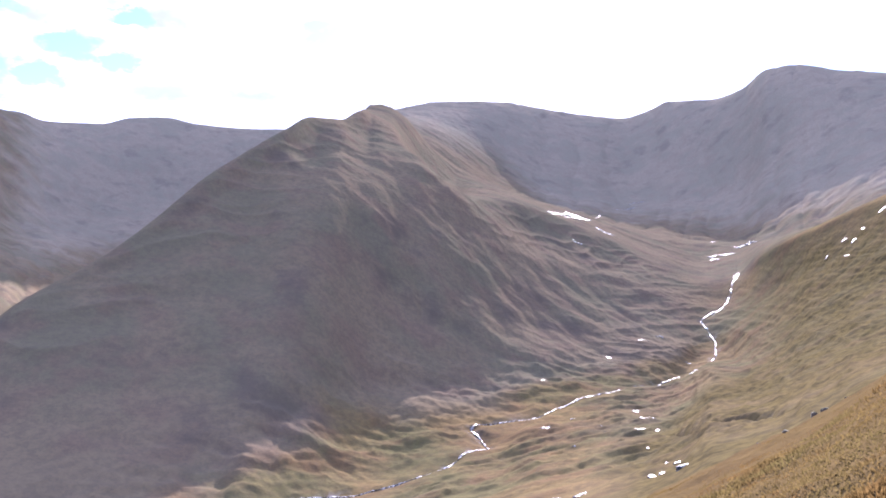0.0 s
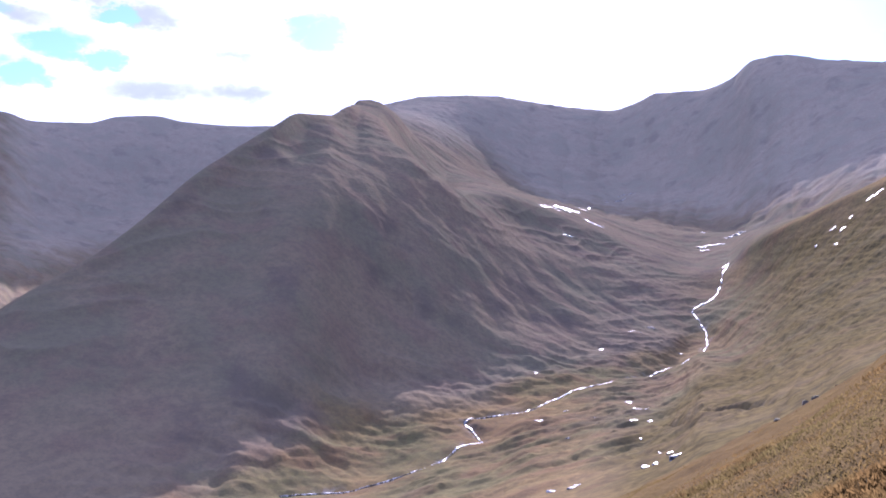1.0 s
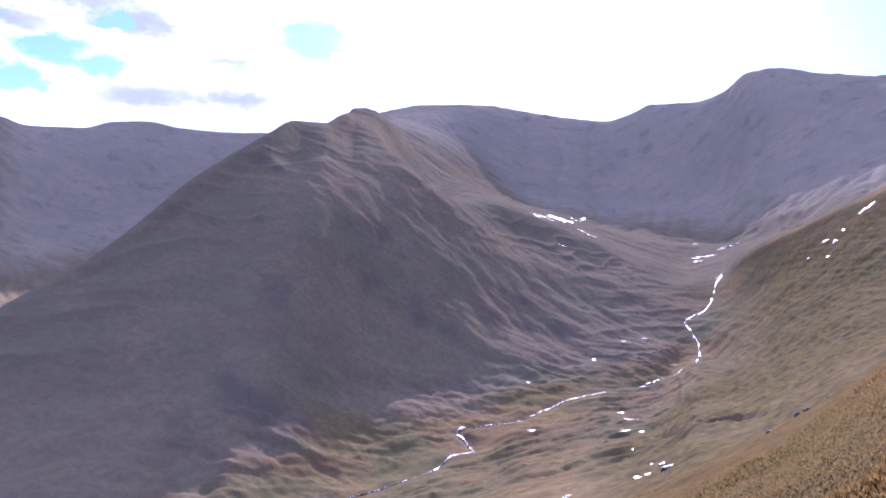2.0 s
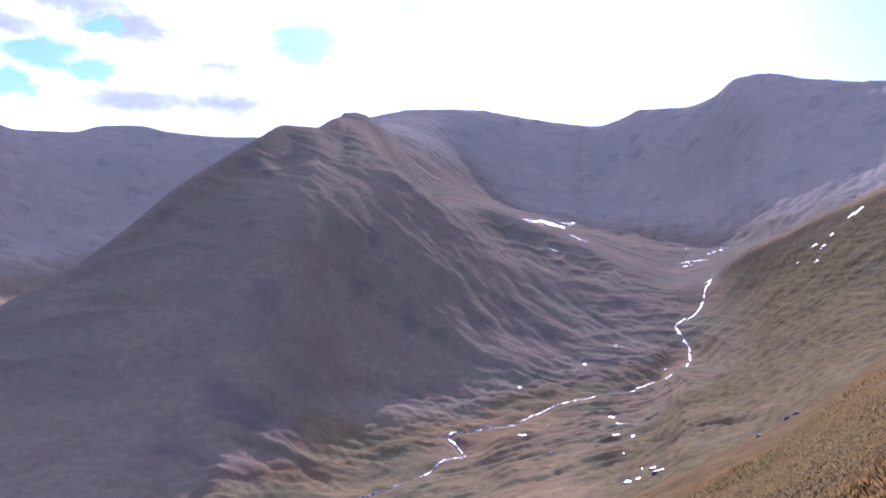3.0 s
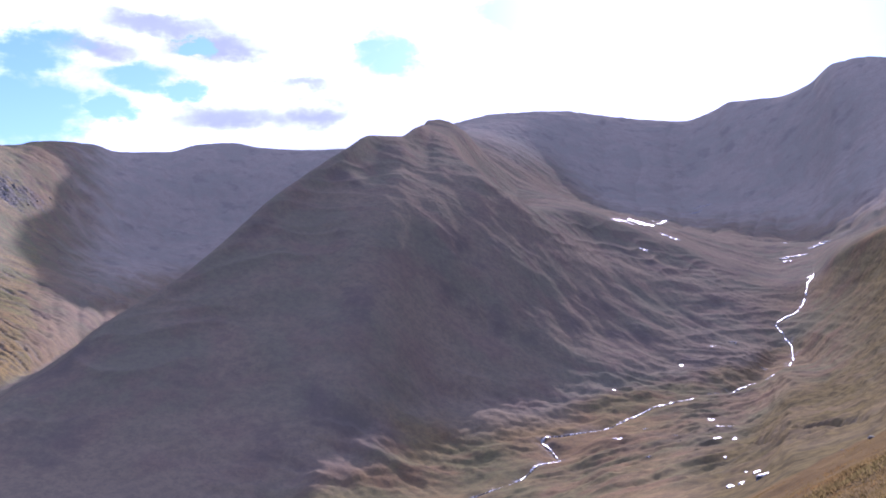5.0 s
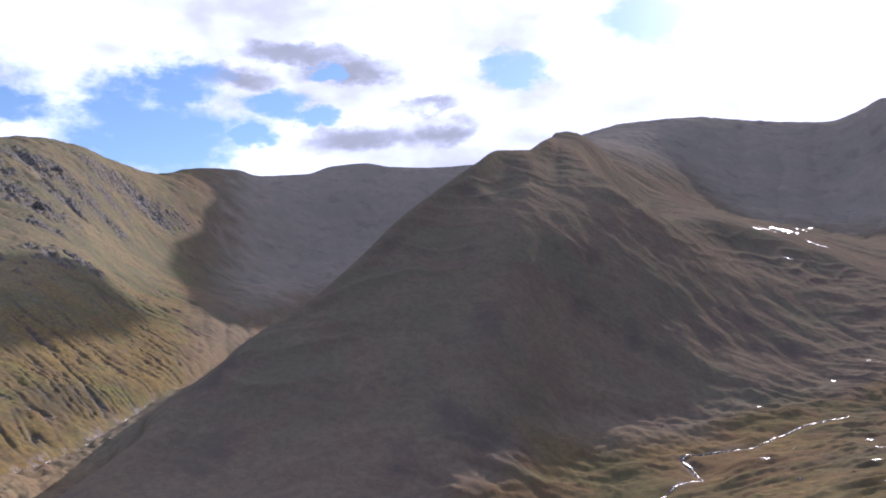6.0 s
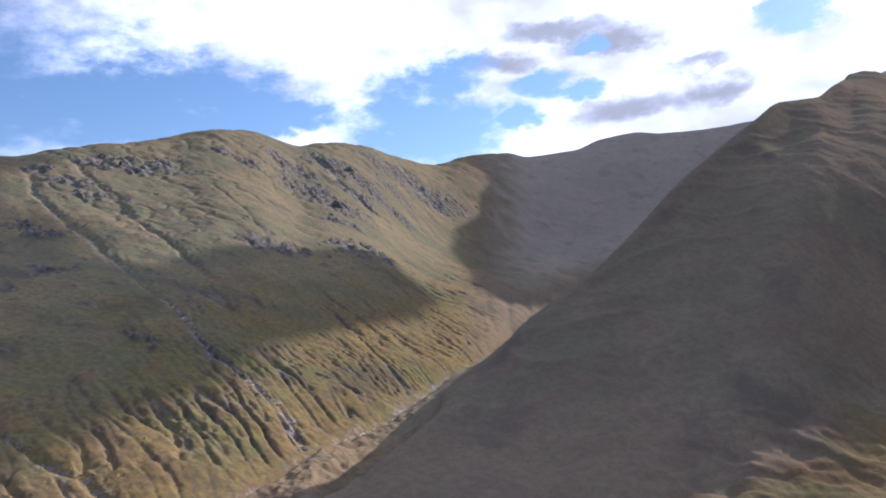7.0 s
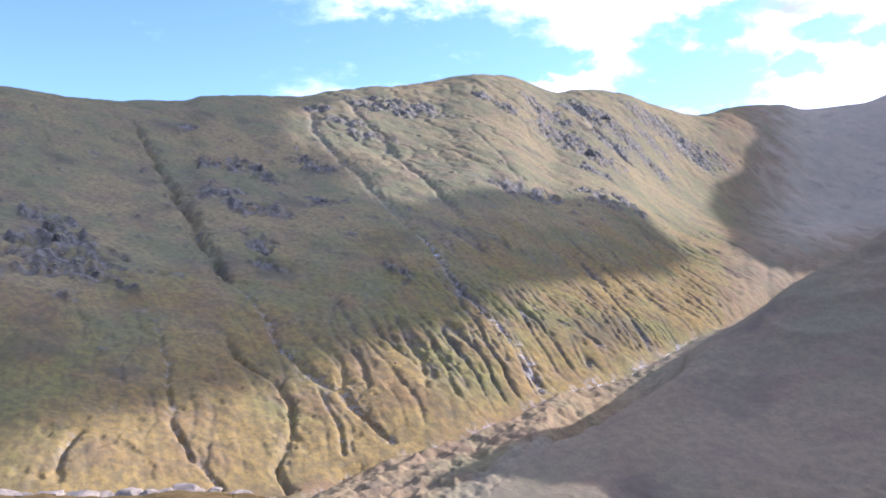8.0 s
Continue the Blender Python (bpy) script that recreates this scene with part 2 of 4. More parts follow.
def smooth(x, xs, ys):
    xs, ys = np.array(xs, float), np.array(ys, float)
    h, d = np.diff(xs), np.diff(ys) / np.diff(xs)
    m = knot_slopes(h, d)
    k = np.clip(np.searchsorted(xs, x) - 1, 0, len(h) - 1)
    t = np.clip((x - xs[k]) / h[k], 0, 1)
    return ys[k] * (1 + 2 * t) * (1 - t) ** 2 + h[k] * m[k] * t * (1 - t) ** 2 + ys[k + 1] * t * t * (3 - 2 * t) + h[k] * m[k + 1] * t * t * (t - 1)


# Lines of the land round the stand: bearing, range in metres, angle of rise seen from the eye.
LIP = [(-180, 60, 6), (-90, 50, 5), (-45, 55, 1), (-31, 60, -4.7), (-28.6, 60, -6.5), (-25.6, 58, -8.5), (-23.6, 54, -9.7), (-20, 50, -11.6),
         (-15.6, 46, -13.9), (-13, 44, -15.2), (-5, 40, -17), (5, 38, -17.5), (15, 36, -15.2), (21, 35, -15.6), (28, 34, -16.8), (35.5, 33, -17.4),
         (45, 33, -18.6), (53, 33, -17.8), (59.4, 32, -16.5), (67.5, 31, -15.25), (72, 31, -15.05), (78.7, 31, -14.25), (100, 31, -12.5),
         (130, 40, -4), (180, 60, 6)]
DIP = [(-180, 128, 9), (-90, 119, 8), (-45, 136, 0), (-31, 144, -6), (-25, 144, -10), (-20, 140, -13), (-13, 136, -17), (-5, 128, -20),
       (20, 119, -22), (60, 119, -22), (80, 119, -20), (100, 119, -16), (130, 128, 0), (180, 128, 9)]
FLOOR = [(-180, 240, 11), (-90, 224, 10), (-45, 304, 1), (-31, 336, -3), (-28, 352, -3.9), (-25, 384, -5), (-22, 480, -5.6), (-19, 672, -4.9),
         (-16.4, 596, -6.6), (-14.5, 552, -7.3), (-11.5, 512, -7.95), (-9.2, 480, -8.65), (-6.8, 448, -9.5), (-3.6, 400, -11.3), (0, 368, -12.5),
         (3.4, 344, -13.95), (10, 312, -15.5), (20, 288, -17), (35, 272, -18.9), (50, 258, -18.9), (66, 248, -18.4), (80, 232, -18.5),
         (100, 232, -17), (130, 240, 3), (180, 240, 11)]
TOE = [(-180, 420, 12), (-90, 400, 11.5), (-45, 480, 5), (-31, 560, 1.2), (-25, 620, -1), (-22, 700, -2.2), (-19, 760, -2.9), (-16.4, 660, -4.7),
         (-14.5, 610, -5.4), (-11.5, 575, -6.2), (-9.2, 545, -6.7), (-6.8, 525, -7.1), (-3.6, 498, -7.7), (0, 475, -8), (3.5, 458, -8.2),
         (5, 447, -8.25), (8, 414, -8.5), (11, 380, -10.2), (13.3, 360, -11.45), (15, 348, -12.8), (20, 335, -13.6), (24.8, 330, -13.8),
         (28, 325, -14), (33, 318, -14.3), (36.4, 312, -14.6), (40, 300, -15.4), (43, 292, -16), (48, 270, -17.5), (59, 262, -17.6),
         (66, 254, -18.1)]
TOE += [(80, 242, -18.3), (100, 255, -16.5), (130, 330, 5), (180, 420, 12)]
FACE = [(-180, 490, 12.5), (-90, 460, 12.2), (-45, 560, 7), (-31, 640, 3.6), (-25, 720, 1), (-22, 780, -0.6), (-19, 850, -1.4), (-14, 780, -1.3),
         (-9, 745, -0.2), (-6, 710, 0.7), (-4, 688, 1.6), (-2, 670, 2.7), (0, 657, 3.9), (2.4, 645, 5.1), (4.8, 630, 6.1), (7, 605, 6.3), (9, 580, 5.7), (11, 550, 3.9), (12.8, 520, 1.5),
         (16, 475, -1.6), (20, 445, -3.8), (24.8, 415, -6), (28, 400, -7.5), (33, 370, -9.9), (36.4, 350, -11.2), (40, 332, -12.9),
         (43, 318, -14.1), (48, 280, -16.7), (59, 264, -17.3), (66, 258, -17.9), (80, 246, -18.1), (100, 268, -15.2), (130, 400, 7)]
FACE += [(180, 490, 12.5)]
CREST = [(-180, 560, 13), (-90, 520, 13), (-45, 640, 9), (-31, 720, 6.1), (-28.8, 744, 5.15), (-26.5, 776, 4.16), (-24.8, 800, 3.3),
         (-22, 864, 1.85), (-20.2, 920, 0.35), (-18.3, 930, 0), (-14.6, 950, 1.33), (-11.9, 962, 2.7), (-9.2, 952, 3.93), (-6.8, 928, 4.93),
         (-4.5, 880, 5.7), (-1.2, 840, 7.2), (1.1, 855, 9.0), (2.6, 895, 10.7), (3.7, 925, 11.55), (4.8, 930, 11.78), (5.9, 890, 11.46),
         (7, 830, 10.93), (9.1, 760, 10.95), (10.9, 690, 10.07), (12.8, 652, 8.9), (16, 600, 6.68), (19.5, 552, 3.58), (22.2, 520, 1.27),
         (24.8, 495, -0.45), (27.3, 475, -1.96)]
CREST += [(29.9, 450, -4.04), (33.2, 420, -6.1), (36.4, 392, -8.8), (39.5, 366, -10.7), (42.5, 345, -12.1), (46, 318, -14), (48, 292, -15.9),
         (50, 274, -16.8), (59, 266, -17), (66, 262, -17.6), (80, 250, -17.8), (100, 280, -14), (130, 480, 9), (180, 560, 13)]
FOOT = [(-180, 720, 13.5), (-90, 706, 13), (-45, 845, 8.9), (-31, 918, 6), (-24.8, 1080, 3.3), (-20.2, 1330, 2.5), (-18.3, 1400, 2.7),
         (-14.6, 1420, 3.3), (-9.2, 1380, 4.6), (-4.5, 1420, 6), (-1.2, 1320, 7.7), (1.1, 1260, 9.5), (2.6, 1260, 11.0), (3.7, 1320, 11.4), (4.8, 1500, 11), (6, 1700, 8),
         (9, 1850, 3), (12, 1880, 2.5), (18, 1820, 1.6), (22, 1558, 0), (26, 1170, -1.36), (28.7, 904, -3.15), (32.2, 698, -5.28),
         (37.8, 544, -7.69), (41.7, 480, -8.92), (45.6, 416, -10.9), (49.6, 376, -12.24), (53.5, 352, -13.15), (59, 320, -15.2), (66, 296, -16.5),
         (80, 272, -16.8), (100, 320, -12)]
FOOT += [(130, 640, 10), (180, 720, 13.5)]
SKYLINE = [(-180, 1530, 15), (-90, 1658, 14), (-45, 2047, 13), (-31.1, 2299, 12.73), (-29.9, 2314, 12.77), (-26.3, 2378, 13.32), (-23.9, 2430, 13.83),
           (-22.1, 2480, 13.7), (-20.5, 2553, 12.55), (-18.5, 2650, 12.02), (-15.8, 2796, 12), (-14.7, 2845, 11.57), (-12.8, 2896, 11.04),
           (-10, 2891, 11.35), (-7.7, 2873, 11.71), (-5.3, 2856, 12.13), (-2.5, 2827, 12.34), (0.4, 2834, 12.21), (2.8, 2840, 11.76), (4.5, 2867, 11.4),
           (8, 2923, 10.4), (11, 2978, 10.1), (13, 2995, 10), (16.7, 3040, 10.1), (18.6, 3056, 10.4), (20.8, 3055, 10.25), (22.8, 3030, 9.72),
           (25.8, 2964, 9.6), (27.6, 2882, 10.04), (29.9, 2740, 10.14)]
SKYLINE += [(32.6, 2537, 9.7), (35.5, 2314, 10.52), (37.2, 2214, 11.26), (40.6, 2037, 11.8), (42.1, 1959, 11.7), (43.4, 1907, 12.1), (45, 1830, 12.7),
             (47.7, 1754, 13), (50.7, 1668, 12.56), (53.4, 1594, 12.3), (58.2, 1434, 11.75), (60.2, 1387, 11.39), (62.5, 1344, 11.39),
             (66.4, 1260, 11.17), (68, 1229, 10.71), (70.5, 1196, 10.64), (73.8, 1143, 10.56), (78.8, 1088, 10.98), (100, 1099, 11), (130, 1365, 13),
             (180, 1530, 15)]
# How the back walls curve between foot and skyline: bearing, share of the way, share of the climb.
HOLLOW = [(-180, 0.5, 0.5), (-31, 0.5, 0.38), (-18, 0.5, 0.26), (-9, 0.45, 0.2), (-3, 0.45, 0.33), (1, 0.5, 0.46), (4, 0.5, 0.46), (9, 0.5, 0.4), (20, 0.5, 0.28), (27, 0.5, 0.26), (33, 0.5, 0.36), (40, 0.5, 0.47), (60, 0.5, 0.5), (180, 0.5, 0.5)]

# Ravines: half width, depth, share of bare stone, and their run in plan, from the top down.
CRAGS = [(-579, 140, 22), (-548, 139, 24), (-519, 138, 30), (-499, 143, 27), (-481, 143, 19), (-495, 124, 22), (-758, 337, 16), (-750, 357, 22), (-733, 373, 19), (-696, 363, 14), (-647, 295, 19), (-616, 301, 22), (-602, 314, 16), (-768, 447, 18), (-737, 446, 18), (-614, 377, 16), (-990, 692, 42), (-976, 723, 49), (-965, 763, 42), (-975, 586, 19), (-908, 589, 24), (-853, 578, 22), (-889, 358, 19), (-534, 277, 14), (-498, 261, 11), (-928, 1026, 46), (-893, 1021, 57), (-846, 1015, 49), (-1040, 1240, 49), (-1007, 1252, 57), (-985, 1266, 49), (-1103, 1561, 68), (-1086, 1603, 76), (-1069, 1645, 68), (-642, 622, 24), (-641, 656, 24), (-649, 698, 22), (-649, 799, 27), (-664, 869, 27), (-1013, 1082, 38), (-997, 1094, 38), (-1045, 1723, 49), (-1104, 1489, 42), (-1014, 1405, 42), (-921, 1160, 38), (-960, 944, 27), (-1000, 930, 23), (-1051, 1187, 30), (-942, 1253, 34), (-765, 924, 27), (-916, 1286, 34), (-461, 341, 11), (-360, 125, 8), (-290, 105, 8), (-304, 146, 9), (-295, 146, 9)]
RAVINES = [
    (3.8, 12, 0.15, [(-926, 314), (-807, 293), (-666, 264), (-574, 242), (-495, 226), (-477, 225)]),
    (2, 3.5, 0.5, [(-477, 225), (-442, 223), (-393, 212), (-359, 209), (-336, 214), (-310, 216), (-296, 216)]),
    (1.5, 4.5, 0.1, [(-405, 184), (-376, 186), (-353, 190), (-333, 187), (-314, 176), (-295, 161), (-274, 153)]),
    (1.4, 3, 0.3, [(-426, 159), (-379, 145), (-332, 130), (-307, 124), (-285, 129)]),
    (1.2, 2.5, 0.2, [(-327, 95), (-311, 83), (-295, 77)]),
    (2.4, 2.5, 1, [(-529, 414), (-504, 407), (-419, 370), (-379, 361), (-343, 356), (-318, 338)]),
    (1.8, 3, 0.6, [(-427, 417), (-399, 425), (-370, 438), (-355, 444)]),
    (5, 6, 0.3, [(-986, 584), (-869, 521), (-799, 502), (-692, 469), (-592, 432), (-542, 419)]),
    (5, 6, 0.2, [(-1043, 677), (-984, 649), (-876, 612), (-725, 553), (-630, 520), (-555, 488)]),
    (12, 14, 0.5, [(-1084, 1240), (-957, 1172), (-884, 1160)]),
    (14, 16, 0.5, [(-1183, 1687), (-1064, 1603), (-1022, 1605)]),
    (1.3, 2.5, 0.1, [(-369, 231), (-338, 216)]),
    (1.3, 2.5, 0.1, [(-381, 250), (-331, 226)]),
    (1.3, 2.5, 0.3, [(-344, 207), (-308, 198), (-292, 191)]),
    (1.5, 2.8, 0.1, [(-369, 298), (-340, 286), (-317, 272)]),
    (2.6, 3.5, 0.2, [(-468, 604), (-427, 607), (-401, 619)]),
    (2.6, 3.5, 0.1, [(-503, 725), (-456, 714), (-429, 731)]),
    (2.4, 3.5, 0.1, [(-399, 295), (-360, 280), (-323, 257)]),
    (1.6, 4, 0, [(-279, 175), (-281, 185), (-282, 194), (-282, 204)]),
    (3, 3, 0.1, [(-875, 780), (-650, 666)]),
    (5, 6, 0.2, [(-684, 641), (-619, 609), (-588, 610)]),
    (2.6, 4, 0.1, [(92, 218), (93, 246), (87, 263), (91, 325)]),
    (2.2, 3, 0.1, [(79, 213), (77, 246)]),
]
MAIN_STREAM = [(-60, 325), (-21, 344), (-9, 350), (3, 362), (17, 388), (25, 398), (21, 418), (17, 425), (31, 439), (53, 446), (77, 477), (102, 504), (139, 537), (168, 571),
               (193, 588), (222, 649), (232, 684), (238, 734), (267, 767), (290, 807), (307, 843), (318, 857)]
SIDE_STREAM = [(-245, 120), (-266, 160), (-282, 185), (-283, 209), (-286, 244), (-297, 291), (-319, 359), (-333, 430), (-352, 500), (-380, 590)]
BEDS = [(2.2, 1.2, MAIN_STREAM), (2.6, 2.5, SIDE_STREAM)]


def line_gap(x, y, pts):
    """Distance to a run of points in plan, and the share of the run that lies before the nearest place."""
    best, where = np.full(x.shape, 1e9), np.zeros(x.shape)
    box = (x > min(p[0] for p in pts) - 120) & (x < max(p[0] for p in pts) + 120) & (y > min(p[1] for p in pts) - 120) & (y < max(p[1] for p in pts) + 120)
    px, py = x[box], y[box]
    b, w = best[box], where[box]
    for i, ((ax, ay), (cx, cy)) in enumerate(zip(pts, pts[1:])):
        dx, dy = cx - ax, cy - ay
        s = np.clip(((px - ax) * dx + (py - ay) * dy) / (dx * dx + dy * dy), 0, 1)
        g = np.hypot(px - ax - s * dx, py - ay - s * dy)
        w = np.where(g < b, (i + s) / (len(pts) - 1), w)
        b = np.minimum(g, b)
    best[box], where[box] = b, w
    return best, where


fine, coarse = 0.12, 1.5
BEARINGS = np.concatenate([np.arange(-180, -36, coarse), np.arange(-36, 84, fine), np.arange(84, 180, coarse)])
RINGS = np.concatenate([[0.0], np.geomspace(0.7, 60, 130)[:-1], np.linspace(60, 240, 60)[:-1], np.linspace(240, 680, 270)[:-1], np.linspace(680, 1200, 170)[:-1], np.linspace(1200, 3100, 290)[:-1], np.geomspace(3100, 4900, 20)])


def line(rows):
    b, r, a = zip(*rows)
    r = smooth(BEARINGS, b, r)
    return r, EYE + r * np.tan(np.radians(smooth(BEARINGS, b, a)))


def profile(r, kr, kz):
    """Heights along each bearing through its knots, without overshoot."""
    h, d = np.diff(kr, axis=0), np.diff(kz, axis=0) / np.diff(kr, axis=0)
    m = knot_slopes(h, d)
    z = np.zeros_like(r)
    for i in range(len(h)):
        t = (r - kr[i]) / h[i]
        inside = (t >= 0) & (t <= 1)
        t = np.clip(t, 0, 1)
        seg = kz[i] * (1 + 2 * t) * (1 - t) ** 2 + h[i] * m[i] * t * (1 - t) ** 2 + kz[i + 1] * t * t * (3 - 2 * t) + h[i] * m[i + 1] * t * t * (t - 1)
        z = np.where(inside, seg, z)
    return z


def bare_land():
    """Height of the smooth land on rings (rows) and bearings (columns), and its lines."""
    lip, dip, floor_, toe, face, crest, foot, sky = (line(rows) for rows in (LIP, DIP, FLOOR, TOE, FACE, CREST, FOOT, SKYLINE))
    b, way, climb = zip(*HOLLOW)
    way, climb = smooth(BEARINGS, b, way), smooth(BEARINGS, b, climb)
    wall = foot[0] + way * (sky[0] - foot[0]), foot[1] + climb * (sky[1] - foot[1])
    one = np.ones_like(BEARINGS)
    base = toe[0] + 0.14 * (face[0] - toe[0]), toe[1] + 0.13 * (face[1] - toe[1])
    steep = ease(BEARINGS, 22, 30)
    skirt = foot[0] + (0.10 - 0.06 * steep) * (sky[0] - foot[0]), foot[1] + (0.02 + 0.018 * steep) * (sky[1] - foot[1])
    stand = 0.4 * one, 0 * one
    step = 9 * one, EYE + 9 * np.tan(np.arctan((lip[1] - EYE) / lip[0]) - 0.075)
    beyond = sky[0] + 450, sky[1] - 70
    rim = 4950 * one, 0 * one + 120
    r = RINGS[:, None] * one[None]
    spread = np.exp(-(np.arange(-30, 31) / 14.0) ** 2)
    soft_crest = np.convolve(np.pad(crest[1], 30, "edge"), spread / spread.sum(), "valid")
    brow = face[0] + 0.72 * (crest[0] - face[0]), face[1] + 0.70 * (soft_crest - face[1])
    seen_sky, seen_crest = (sky[1] - EYE) / sky[0], (crest[1] - EYE) / crest[0]
    nose = ease(BEARINGS, -6, 0) * (1 - ease(BEARINGS, 38, 44))
    for turn in range(3):                      # lower the rounded ridges until their brows, not their tops, lie on the lines
        ks = [stand, step, lip, dip, floor_, toe, base, face, brow, crest, foot, skirt, wall, sky, beyond, rim]
        kr, kz = np.array([k[0] for k in ks]), np.array([k[1] for k in ks])
        z = profile(r, kr, kz)
        rise = (z - EYE) / np.maximum(r, 1)
        sky = sky[0], sky[1] - sky[0] * (np.where((r > wall[0]) & (r < beyond[0]), rise, -9).max(0) - seen_sky)
        crest = crest[0], crest[1] - nose * crest[0] * (np.where((r > toe[0]) & (r < foot[0]), rise, -9).max(0) - seen_crest)
        beyond = beyond[0], sky[1] - 70
    bear = np.radians(BEARINGS)[None] * np.ones_like(r)
    x, y = -r * np.sin(bear), r * np.cos(bear)
    return x, y, z, r, np.degrees(bear), floor_, toe, crest, foot, sky


def land():
    """The land with its runnels, crags, hummocks and stream beds, and masks of what covers it."""
    x, y, z, r, bear, floor_, toe, crest, foot, sky = bare_land()
    u_wall = (z - foot[1]) / np.maximum(sky[1] - foot[1], 50)           # 0 at the foot of the back walls, 1 on the skyline
    behind = ease(r, foot[0], foot[0] + 40)
    up_spur = np.clip((r - 0.5 * (floor_[0] + toe[0])) / (crest[0] - 0.5 * (floor_[0] + toe[0])), 0, 1)
    crest_gap = np.minimum(np.abs(r - crest[0]), np.abs(r - sky[0]))
    calm = 0.25 + 0.75 * ease(crest_gap, 10, 160)                       # ridges stay smooth

    # broad swells, then tussocks close to the stand
    far = ease(r, 60, 500)
    z = z + calm * far * (3.5 * fbm(x, y, 140, 4, 11) + 1.1 * fbm(x, y, 22, 4, 15))
    near = 1 - ease(r, 60, 160)
    z = z + near * ease(r, 1.5, 8) * (0.13 * fbm(x, y, 5, 3, 21) + 0.10 * fbm(x, y, 1.1, 2, 25))

    # the long mountain: runnels down the lower slope, crags higher up
    left = behind * ease(bear, 27, 33) * (1 - ease(bear, 92, 110)) * (1 - ease(u_wall, 0.99, 1.02))
    along, down = 0.32 * x + 0.947 * y, -0.947 * x + 0.32 * y
    wob = 16 * fbm(x, y, 120, 3, 31) + 5 * fbm(x, y, 26, 2, 35)
    cut = (1 - np.abs(perm_noise((along + 0.45 * wob) / 25, down / 210, 41))) ** 20
    cut2 = (1 - np.abs(perm_noise((along + 0.35 * wob) / 11, down / 110, 42))) ** 13
    low = ease(u_wall, -0.01, 0.02) * (1 - ease(u_wall + 0.05 * fbm(x, y, 60, 2, 46), 0.15, 0.30))
    runnel = left * low * (1 - 0.8 * ease(bear, 48, 62)) * (0.4 + 0.6 * ease(fbm(x, y, 70, 2, 44), -0.35, 0.25))
    z = z - runnel * (4.6 * cut + 2.2 * cut2 - 1.0 * fbm(x, y, 6, 3, 48))
    high = ease(u_wall, 0.10, 0.2) * (1 - 0.85 * ease(u_wall, 0.90, 1.0))
    spots = 0
    for cx, cy, reach in CRAGS:
        spots = np.maximum(spots, np.exp(-((x - cx) ** 2 + (y - cy) ** 2) / reach ** 2))
    cragness = ease(spots + 0.55 * fbm(along, down, 19, 4, 55), 0.28, 0.66)
    crag = left * high * cragness
    # broken faces: ribs down the slope, blocks and ledges across it
    ribs = 1 - np.abs(perm_noise((along + wob) / 22, down / 60, 57))
    blocks = 1 - np.abs(perm_noise((along + 0.6 * wob) / 8, (down + 3 * wob) / 12, 58))
    ledge = z / 9 + 0.8 * fbm(x, y, 30, 3, 59)
    steps = 9 * (np.floor(ledge) + ease(ledge - np.floor(ledge), 0.55, 0.95) - ledge)
    z = z + crag * (7.0 * (ribs ** 2 - 0.45) + 2.4 * (blocks ** 2 - 0.4) + 0.9 * steps + 0.4 * fbm(x, y, 5, 2, 61))
    z = z + left * (1 - ease(r, 600, 1000)) * (1 - ease(u_wall, 0.12, 0.3)) * (0.5 * fbm(x, y, 9, 3, 62) - 1.0 * ease(fbm(x, y, 14, 3, 65), 0.35, 0.7))
    z = z - left * (1 - crag) * ease(u_wall, 0.3, 0.5) * (3.4 * (1 - np.abs(perm_noise((along + 2 * wob) / 70, down / 420, 63))) ** 7 + 0.7 * (1 - np.abs(perm_noise((along + 0.8 * wob) / 30, down / 300, 64))) ** 8)

    # spur: lit runnels on the flank over the main stream, faint ledges on the dark face
    spur = ease(up_spur, 0.16, 0.34) * (1 - ease(up_spur, 0.90, 1.0)) * ease(bear, -18, -13) * (1 - ease(bear, 32, 40))
    c = 0.94 * x + 0.35 * y + 20 * fbm(x, y, 160, 3, 71)
    e = 0.35 * x - 0.94 * y
    n_rib = ease(fbm(x, y, 120, 2, 76), -0.4, 0.4)
    flank = spur * (1 - ease(bear, 2, 8))
    z = z - flank * (1 - 0.85 * ease(up_spur, 0.4, 0.65)) * (3.2 * (0.6 + 0.8 * n_rib) * (1 - np.abs(perm_noise(c / 38, e / 190, 73))) ** 3 + 0.6 * (1 - np.abs(perm_noise(c / 19, e / 120, 74))) ** 3)
    z = z - spur * 0.8 * (1 - np.abs(perm_noise(c / 60, e / 420, 75))) ** 3
    z = z + spur * ease(up_spur, 0.5, 0.75) * (1.5 * fbm(x, y, 60, 4, 77) + 2.2 * ((1 - np.abs(perm_noise((z + 8 * fbm(x, y, 60, 2, 78)) / 15, c / 110, 79))) ** 3 - 0.3))

    # moraine hummocks and cut banks along the valley floor
    floorish = ease(r, 190, 260) * (1 - ease(up_spur, 0.10, 0.25)) * ease(bear, -21, -15) * (1 - ease(bear, 54, 60)) * (1 - ease(r, foot[0] - 20, foot[0] - 4))
    wx, wy = x + 9 * fbm(x, y, 40, 3, 81), y + 7 * fbm(x, y, 35, 3, 83)
    lx, ly = 0.97 * wx + 0.25 * wy, 0.97 * wy - 0.25 * wx
    hum = ease(perm_noise(lx / 55, ly / 24, 85), -0.06, 0.16) + 0.6 * ease(perm_noise(lx / 26, ly / 12, 84), 0.0, 0.2)
    bank = ease(np.abs(r - floor_[0]), 8, 40)
    z = z + floorish * bank * (1.0 * (hum - 0.8) + 0.8 * fbm(0.4 * lx, ly, 9, 4, 87) + 0.28 * fbm(x, y, 5, 3, 92))

